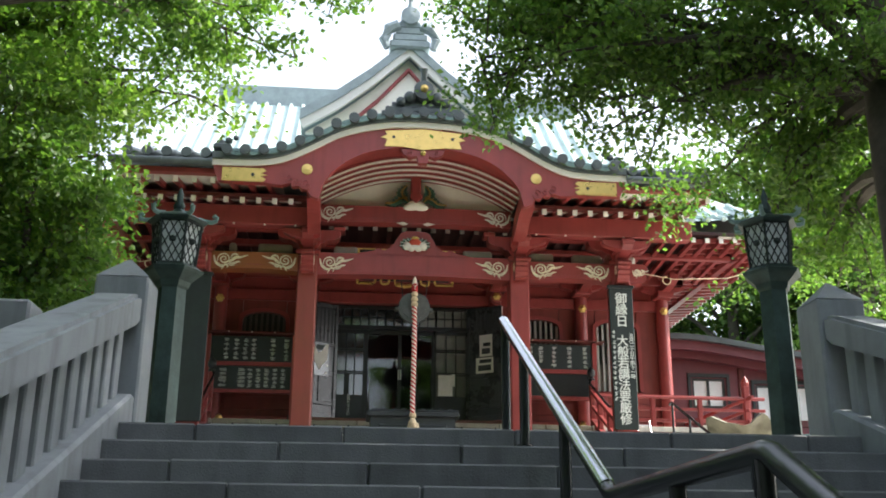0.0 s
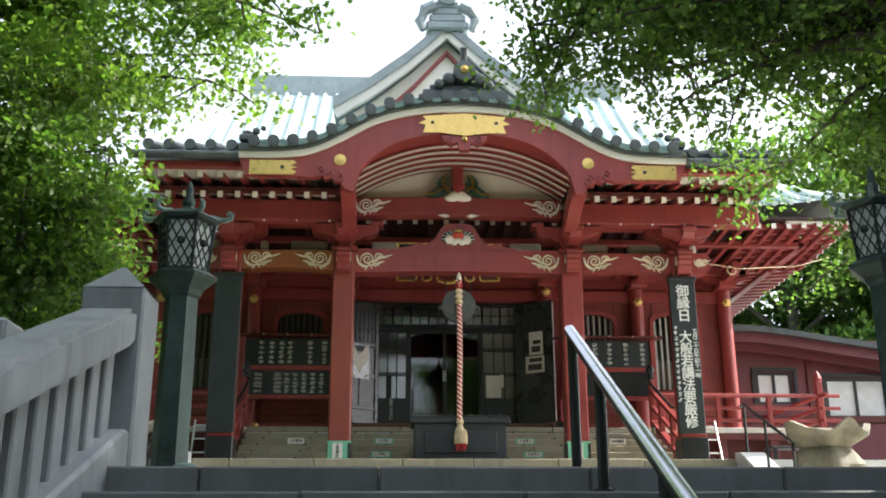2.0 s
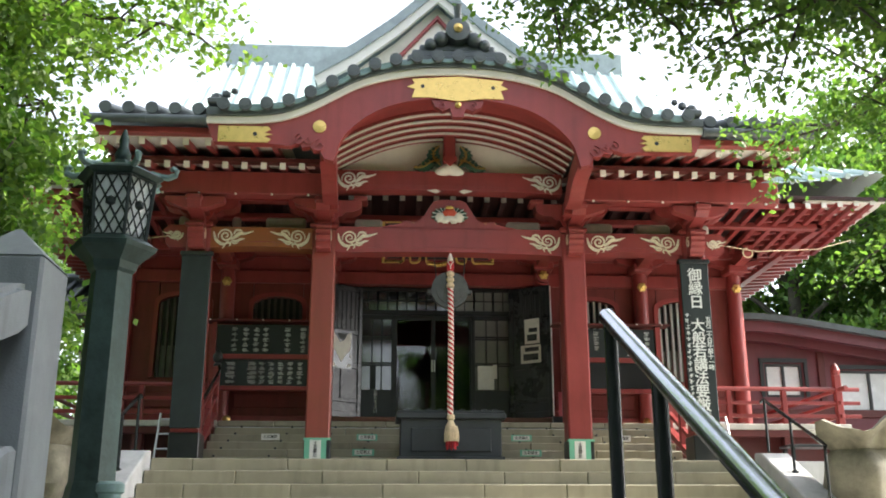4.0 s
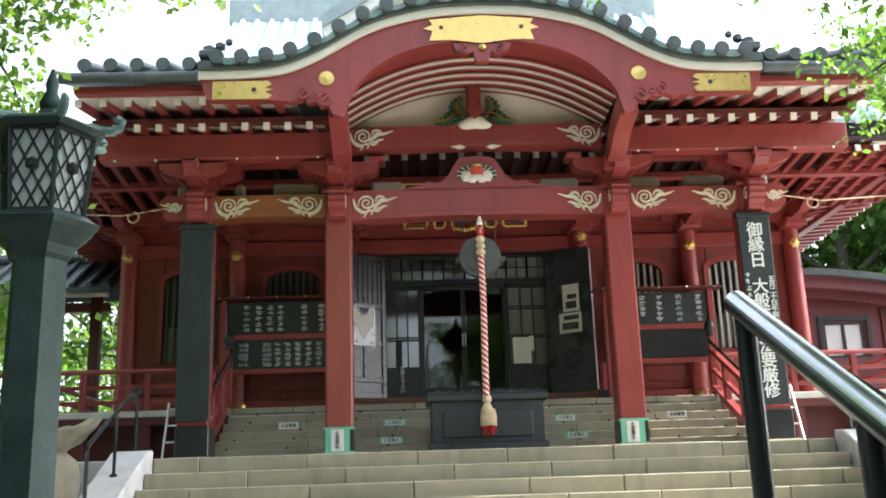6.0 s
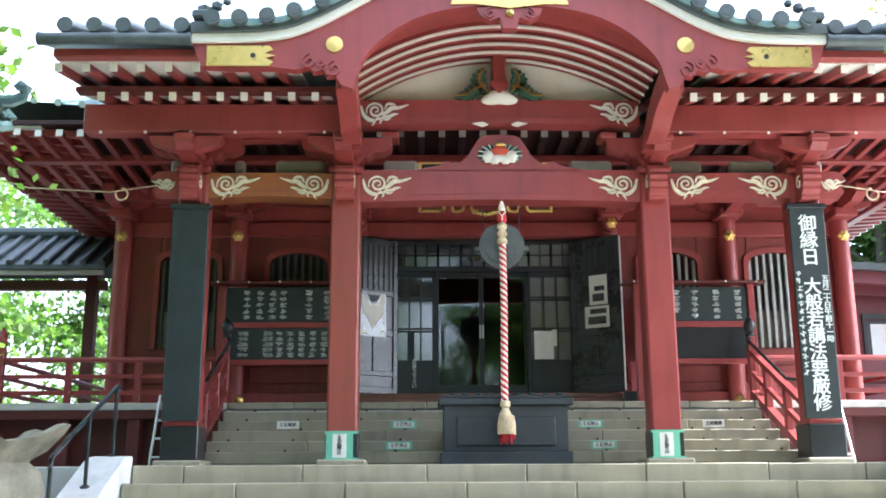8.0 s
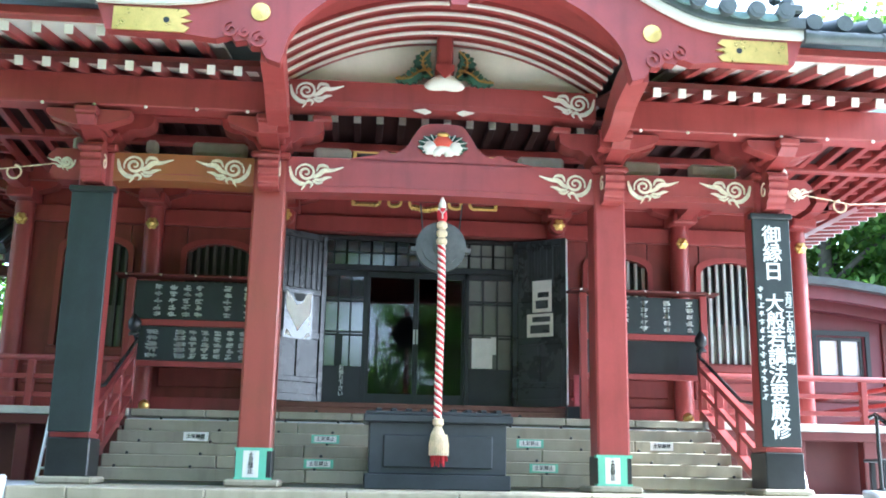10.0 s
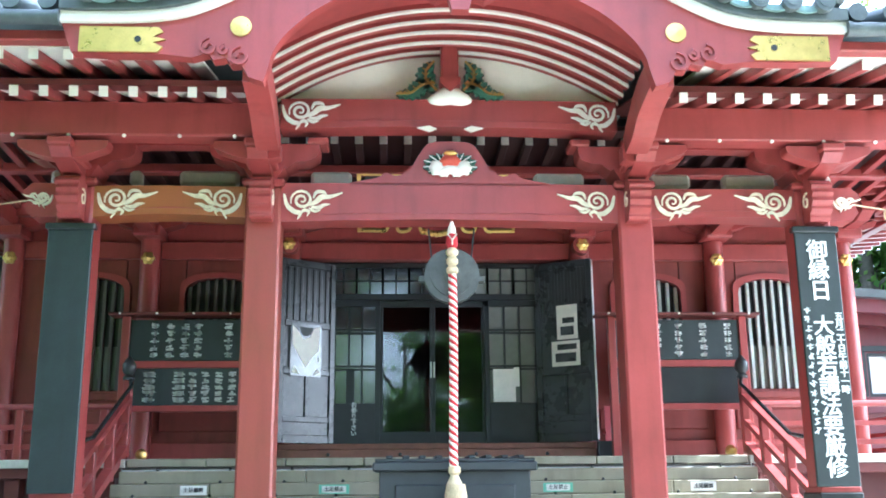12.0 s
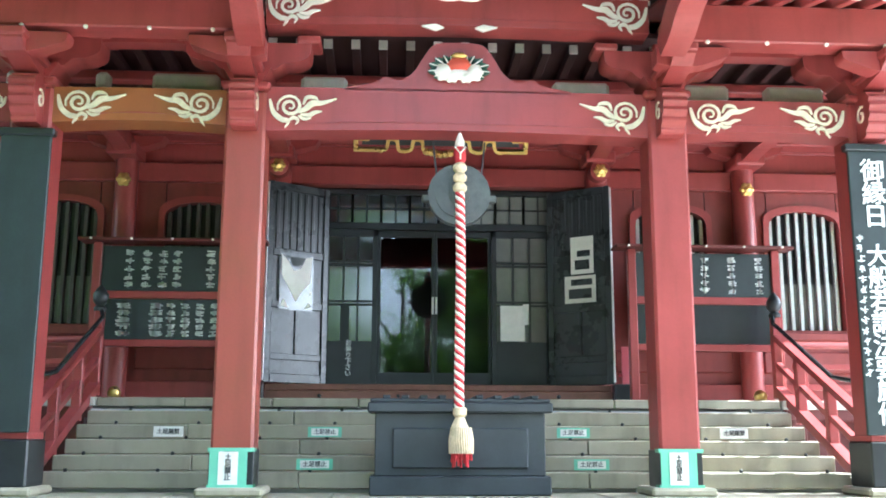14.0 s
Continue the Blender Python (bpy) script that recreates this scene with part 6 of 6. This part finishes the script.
panels += [(cut[-1], 14, AY, AY + 0.15, Z2 - 0.02, 3.9), (5.55, 5.7, AY + 0.15, AY + 6, Z2 - 0.02, 3.9)]
for pn in panels:
    b = B()
    bx(b, *pn)
    part("wall_panel", b, PLUM, annex)
b = B()
for x in (5.7, 7.74, 9.63, 11.2):
    bx(b, x - 0.07, x + 0.07, AY - 0.05, AY + 0.02, Z2 - 0.02, 3.75, 0.01)
bx(b, 5.55, 14, AY - 0.045, AY + 0.01, 2.15, 2.3, 0.01)
part("post_and_rail", b, REDDARK, annex)
edge = curve_pts([(5.4, 4.02), (6.2, 4.05), (7.0, 3.98), (8.2, 3.8), (10, 3.55), (12.5, 3.35), (14.5, 3.3)], 4)
b = B()
strip(b, [(x, z - 0.32) for x, z in edge], [(x, z - 0.12) for x, z in edge], AY - 0.6, AY - 0.45)
strip(b, [(x, z - 0.45) for x, z in edge], [(x, z - 0.2) for x, z in edge], AY - 0.3, AY - 0.1)
part("eave_board", b, PLUM, annex)
b = B()
strip(b, [(x, z - 0.12) for x, z in edge], [(x, z) for x, z in edge], AY - 0.75, AY + 0.2)
part("roof_edge", b, TILE, annex, "tiled roof edge")
b = B()
lo = [(x, z - 0.02) for x, z in edge]
vv = [[b.verts.new((x, AY + 0.1, z)) for x, z in lo], [b.verts.new((x, AY + 5, z + 0.9)) for x, z in lo]]
for k in range(len(lo) - 1):
    b.faces.new((vv[0][k], vv[0][k + 1], vv[1][k + 1], vv[1][k]))
part("roof", b, COPPER, annex)
for x0, x1, z0, z1 in wins:
    b = B()
    bx(b, x0, x1, AY + 0.021, AY + 0.099, z0, z0 + 0.05)
    w = part("window", b, BLACK, annex)
    for nm_, a, c, y0, y1, k0, k1 in (
            ("stile", x0, x0 + 0.05, 0.02, 0.1, z0, z1), ("stile", (x0 + x1) / 2 - 0.025, (x0 + x1) / 2 + 0.025, 0.02, 0.1, z0, z1), ("stile", x1 - 0.05, x1, 0.02, 0.1, z0, z1),
            ("rail", x0, x1, 0.021, 0.099, z1 - 0.05, z1), ("lintel", x0 - 0.1, x1 + 0.1, -0.05, -0.002, z1 + 0.02, z1 + 0.1),
            ("casing", x0 - 0.1, x0 - 0.03, -0.04, -0.002, z0, z1 + 0.02), ("casing", x1 + 0.03, x1 + 0.1, -0.04, -0.002, z0, z1 + 0.02)):
        b = B()
        bx(b, a, c, AY + y0, AY + y1, k0, k1)
        part(nm_, b, BLACK, w)
    for a, c in ((x0 + 0.05, (x0 + x1) / 2 - 0.025), ((x0 + x1) / 2 + 0.025, x1 - 0.05)):
        b = B()
        bx(b, a, c, AY + 0.06, AY + 0.066, z0 + 0.05, z1 - 0.05)
        part("pane", b, MILK, w, "pale frosted pane")

# small tiled roof beyond the left side of the hall
gate = thing("side_gate", (-7.7, 6, 0), "small timber side gate with a grey tiled roof", "gate")
b = B()
prism_x(b, [(5.0, 3.98), (5.0, 4.06), (6.2, 4.78), (7.0, 4.3), (7.0, 4.22), (6.2, 4.68)], -9.2, -6.05)
part("roof", b, TILE, gate)
for k in range(11):
    b = B()
    x = -9.1 + k * 0.298
    tube(b, [(x, 4.97, 4.08), (x, 6.2, 4.81)], 0.055, 8)
    part("roof_roll", b, TILE, gate)
b = B()
tube(b, [(-9.25, 6.2, 4.88), (-6.0, 6.2, 4.88)], 0.1, 10)
part("ridge", b, TILE, gate)
for x in (-8.8, -6.64):
    b = B()
    bx(b, x - 0.09, x + 0.09, 6.1, 6.3, -0.1, 4.6, 0.01)
    part("post", b, REDDARK, gate)
b = B()
bx(b, -9.0, -6.4, 6.12, 6.28, 3.85, 4.02, 0.01)
part("lintel", b, WOOD, gate)
b = B()
bx(b, -9.2, -6.1, 5.05, 5.13, 3.9, 3.98, 0.008)
part("eave_board", b, GREYWOOD, gate, "pale eave board")


# ---- trees ----
LEAFSHAPE = np.array([(-0.5, 0, 0), (0, -0.32, 0.06), (0.5, 0, 0), (0, 0.32, 0.06)])


def leaf_mesh(centres, sizes, material, rng):
    """One mesh of many small folded leaves."""
    n = len(centres)
    ax = rng.normal(size=(n, 3))
    ax /= np.linalg.norm(ax, axis=1)[:, None]
    up = rng.normal(size=(n, 3)) * 0.6 + (0, 0, 1.0)
    bb = np.cross(up, ax)
    bb /= np.linalg.norm(bb, axis=1)[:, None]
    cc = np.cross(ax, bb)
    L = LEAFSHAPE
    v = centres[:, None, :] + sizes[:, None, None] * (L[None, :, 0, None] * ax[:, None, :] + L[None, :, 1, None] * bb[:, None, :] + L[None, :, 2, None] * cc[:, None, :])
    verts = v.reshape(-1, 3)
    base = np.arange(n)[:, None] * 4
    faces = np.concatenate([base + (0, 1, 2), base + (0, 2, 3)])
    me = bpy.data.meshes.new("leaves")
    me.vertices.add(len(verts))
    me.vertices.foreach_set("co", verts.ravel())
    me.loops.add(faces.size)
    me.loops.foreach_set("vertex_index", faces.ravel().astype(np.int32))
    me.polygons.add(len(faces))
    me.polygons.foreach_set("loop_start", np.arange(len(faces), dtype=np.int32) * 3)
    me.update(calc_edges=True)
    me.materials.append(material)
    return me


def tree(at, height, trunk_r, limbs, clump_r, leaves, size, material, label, seed, lean=(0, 0), group="", spread=0.5):
    """limbs: rows of (x, y, z) ends of the limbs, in world metres, each carrying sprays of leaves."""
    rng = np.random.default_rng(seed)
    t = thing("tree", at, label, "tree", group)
    base = Vector(at)
    top = base + Vector((lean[0], lean[1], height))
    b = B()
    pts, rads = [], []
    for i in range(9):
        q = i / 8
        p = base.lerp(top, q) + Vector((0.12 * math.sin(3 * q + seed), 0.12 * math.cos(4 * q + seed) - 0.12, -0.15 if i == 0 else 0))
        pts.append(p)
        rads.append(trunk_r * (1.35 if i == 0 else 1 - 0.72 * q))
    tube(b, pts, rads, 12)
    part("trunk", b, BARK, t, smooth=True)
    cents = []
    per = max(1, leaves // max(1, len(limbs)))
    for e in limbs:
        e = Vector(e)
        q = min(0.9, max(0.35, 0.35 + 0.5 * (e.z - base.z) / max(1, height) * 0.8))
        s = pts[int(q * 8)]
        mid = s.lerp(e, 0.55) + Vector((0, 0, 0.12 * (e - s).length))
        path = [s, s.lerp(mid, 0.5) + Vector((0, 0, 0.05)), mid, mid.lerp(e, 0.5), e]
        b = B()
        tube(b, path, [trunk_r * 0.36, trunk_r * 0.26, trunk_r * 0.17, trunk_r * 0.1, 0.008], 7)
        lb = part("limb", b, BARK, t, smooth=True)
        twigs = []
        for _ in range(9):
            d = Vector(rng.normal(size=3))
            d.z *= 0.45
            d.normalize()
            st = path[int(rng.integers(2, 5))]
            twigs.append((st, st + d * clump_r * float(rng.uniform(0.5, 1.25)) + Vector((0, 0, -0.1 * clump_r))))
        b = B()
        for s0, s1 in twigs:
            tube(b, [s0, s0.lerp(s1, 0.6) + Vector((0, 0, 0.06)), s1], [trunk_r * 0.07, 0.012, 0.004], 4, caps=False)
        part("twig", b, BARK, lb, kind="stuff")
        for s0, s1 in twigs:
            n = per // len(twigs)
            k = rng.uniform(0.25, 1.05, n)[:, None]
            line = np.array(s0)[None] * (1 - k) + np.array(s1)[None] * k
            spray = rng.normal(size=(n, 3)) * clump_r * np.array([0.3, 0.3, 0.13]) * spread * 2
            cents.append(line + spray)
    cents = np.concatenate(cents)
    sizes = rng.uniform(0.7, 1.35, len(cents)) * size
    me = leaf_mesh(cents - np.array(base)[None], sizes, material, rng)
    cr = new("crown", me)
    cr.parent = t
    cr["kind"] = "stuff"
    return t


def ring_limbs(c, r, z0, z1, n, seed):
    rng = np.random.default_rng(seed)
    out = []
    for i in range(n):
        a = 2 * math.pi * i / n * 2.618 + rng.uniform(-0.3, 0.3)
        q = math.sqrt((i + 0.5) / n)
        z = z0 + (z1 - z0) * rng.uniform(0, 1)
        w = r * (0.35 + 0.65 * q) * (1 - 0.35 * abs((z - z0) / (z1 - z0) - 0.4))
        out.append((c[0] + w * math.cos(a), c[1] + w * math.sin(a), z))
    return out


# maple over the stair on the right-hand bank
tree((3.35, -8.55, -0.12), 6.5, 0.24,
     [(0.3, -6.8, 4.4), (0.9, -6.2, 4.9), (0.2, -7.8, 4.6), (1.1, -8.0, 3.6), (1.9, -7.6, 3.3), (2.7, -7.4, 3.1), (3.4, -7.0, 2.9), (0.6, -7.2, 4.2), (1.5, -6.6, 4.3), (2.6, -6.2, 4.0), (3.7, -6.2, 3.6), (4.2, -5.6, 3.2), (4.6, -6.6, 2.9), (2.2, -9.0, 3.8), (3.2, -8.8, 3.3), (1.6, -9.0, 4.4), (3.9, -7.6, 4.6), (4.9, -5.2, 4.2), (2.0, -7.0, 5.4), (3.4, -6.4, 5.6), (4.4, -8.6, 5.2), (5.2, -7.4, 3.6), (4.0, -4.9, 2.6), (3.9, -6.2, 2.3), (4.5, -5.3, 2.1), (3.3, -6.7, 2.6), (4.9, -6.2, 2.3), (3.0, -5.6, 3.3), (0.6, -6.5, 4.7), (1.2, -7.0, 4.6), (0.0, -7.2, 4.9), (1.6, -6.2, 4.8), (1.9, -6.9, 4.0), (0.4, -6.2, 5.2), (0.5, -7.1, 3.8), (0.2, -6.9, 4.05), (1.0, -6.8, 3.75), (1.5, -7.2, 3.5)],
     0.8, 62000, 0.066, LEAF, "leafy maple leaning over the stone stair", 3, (0.6, 0.5), spread=0.34)
# trees on the left bank
tree((-5.9, -5.6, -0.05), 7.0, 0.24,
     ring_limbs((-6.0, -5.8), 2.0, 0.9, 6.8, 24, 5) + [(-2.9, -5.6, 4.1), (-3.2, -5.0, 4.7), (-2.7, -6.0, 4.9), (-3.4, -6.3, 3.9), (-3.9, -5.2, 3.5), (-4.0, -6.4, 5.0), (-4.4, -5.0, 4.2), (-4.4, -6.6, 2.6), (-4.6, -5.6, 1.6), (-4.9, -6.4, 0.9), (-4.5, -7.0, 1.7)],
     0.85, 70000, 0.08, LEAF3, "leafy broad tree beside the terrace", 5, spread=0.36)
tree((-9.0, -2.5, -0.1), 7.5, 0.26, ring_limbs((-9.0, -2.6), 2.6, 0.7, 7.2, 26, 6), 1.1, 34000, 0.11, LEAF3, "dense leafy tree behind the stone parapet", 6, spread=0.4)
tree((-4.0, -7.0, -0.08), 2.4, 0.08,
     [(-3.5, -7.0, 1.7), (-3.3, -7.2, 2.3), (-3.7, -6.6, 2.1), (-3.6, -7.5, 1.2), (-3.9, -7.2, 2.8), (-4.4, -7.4, 1.6), (-4.3, -6.6, 2.5), (-3.7, -7.1, 0.8), (-4.2, -7.8, 1.0), (-3.3, -6.5, 1.3)],
     0.5, 20000, 0.065, LEAF, "dark evergreen shrub behind the bronze lantern", 12)
# spray of branches hanging over the stair
tree((-4.6, -8.4, -0.1), 5.4, 0.16,
     [(-1.7, -6.4, 4.2), (-2.3, -7.0, 4.4), (-1.2, -7.2, 4.7), (-2.0, -8.0, 4.9), (-3.0, -7.4, 4.6), (-2.9, -6.2, 4.5), (-4.4, -7.0, 3.4), (-4.2, -9.4, 3.6), (-5.4, -8.0, 2.4), (-4.8, -6.6, 2.0), (-3.9, -9.6, 4.6), (-4.0, -8.0, 5.2)],
     0.6, 14000, 0.07, LEAF, "slender maple with branches over the stair", 8, spread=0.34)
# woods further off
n_ = 0
for x, y, r, h in ((-13, 8, 3.6, 9), (-15.5, 4, 3.0, 8), (-14, 14, 3.4, 9), (-10.5, 21, 4.0, 11), (-17, 14, 4.5, 12), (-10.5, -7, 2.6, 7), (15, 13, 4.5, 11), (19, 6, 4.5, 11), (12.5, 18, 4, 12), (23, 14, 5, 12), (11.5, 15.5, 4, 12), (17.5, 17, 4.5, 14), (20, 21, 5, 17), (-16, -4, 4, 10)):
    n_ += 1
    tree((x, y, -0.1), h, 0.3, ring_limbs((x, y), r, 0.8, h * 1.05, 26, 20 + n_), 1.5, 22000 if x > 0 else 15000, 0.23, LEAF, "sunlit broadleaf tree in the wood behind the hall", 20 + n_, group="woodland trees", spread=0.55)
# added out of view: they shade porch and stair and fill the door glass
for x, y, r, h in ((9.6, -10.6, 3.6, 13), (11.5, -16, 4.2, 16), (11.5, -0.6, 2.1, 18.5), (9, -19, 4, 15), (-7.5, -11.5, 3.4, 13), (-8.5, -16.5, 4.0, 14), (-6.5, -22, 3.6, 12), (5.5, -22, 3.6, 11), (-0.5, -27, 4, 10), (12, -25, 5, 15), (-12, -24, 5, 15), (6.5, -29, 5, 15), (-9, -31, 5, 16), (0, -36, 5, 14), (-5, -29, 4.5, 13), (3.5, -31, 4, 12), (-15, -14, 4.5, 15), (9.5, -33, 5, 19), (16, -18, 5, 17)):
    n_ += 1
    z = ground_z(x, y)
    # the high crown at y -0.6 is there to shade the pale steps' left
    tree((x, y, z), h, 0.3, ring_limbs((x, y), r, z + (11.5 if y == -0.6 else 2.2), z + h * 1.05, 26, 40 + n_), 1.6, 26000 if y == -0.6 else 4500 if abs(x) < 5 else 12000, 0.3, LEAF if abs(x) < 5 else LEAF2, "leafy tree added out of view for shade and door reflections", 40 + n_, group="slope trees", spread=0.55)
# added tall trees, canopy above the view, to shade stair and parapets
tree((-5.6, -12.6, ground_z(-5.6, -12.6)), 8.5, 0.3, ring_limbs((-3.4, -12.0), 3.2, 6.0, 8.2, 16, 71), 1.1, 26000, 0.12, LEAF2, "added tall tree whose unseen canopy shades the stair", 71, (1.2, 0.3), "stair trees")
tree((6.0, -11.8, ground_z(6.0, -11.8)), 8.5, 0.3, ring_limbs((4.6, -11.6), 2.6, 6.4, 8.4, 12, 72), 1.1, 12000, 0.12, LEAF2, "added tall tree whose unseen canopy shades the stair", 72, (-1.0, 0.3), "stair trees")
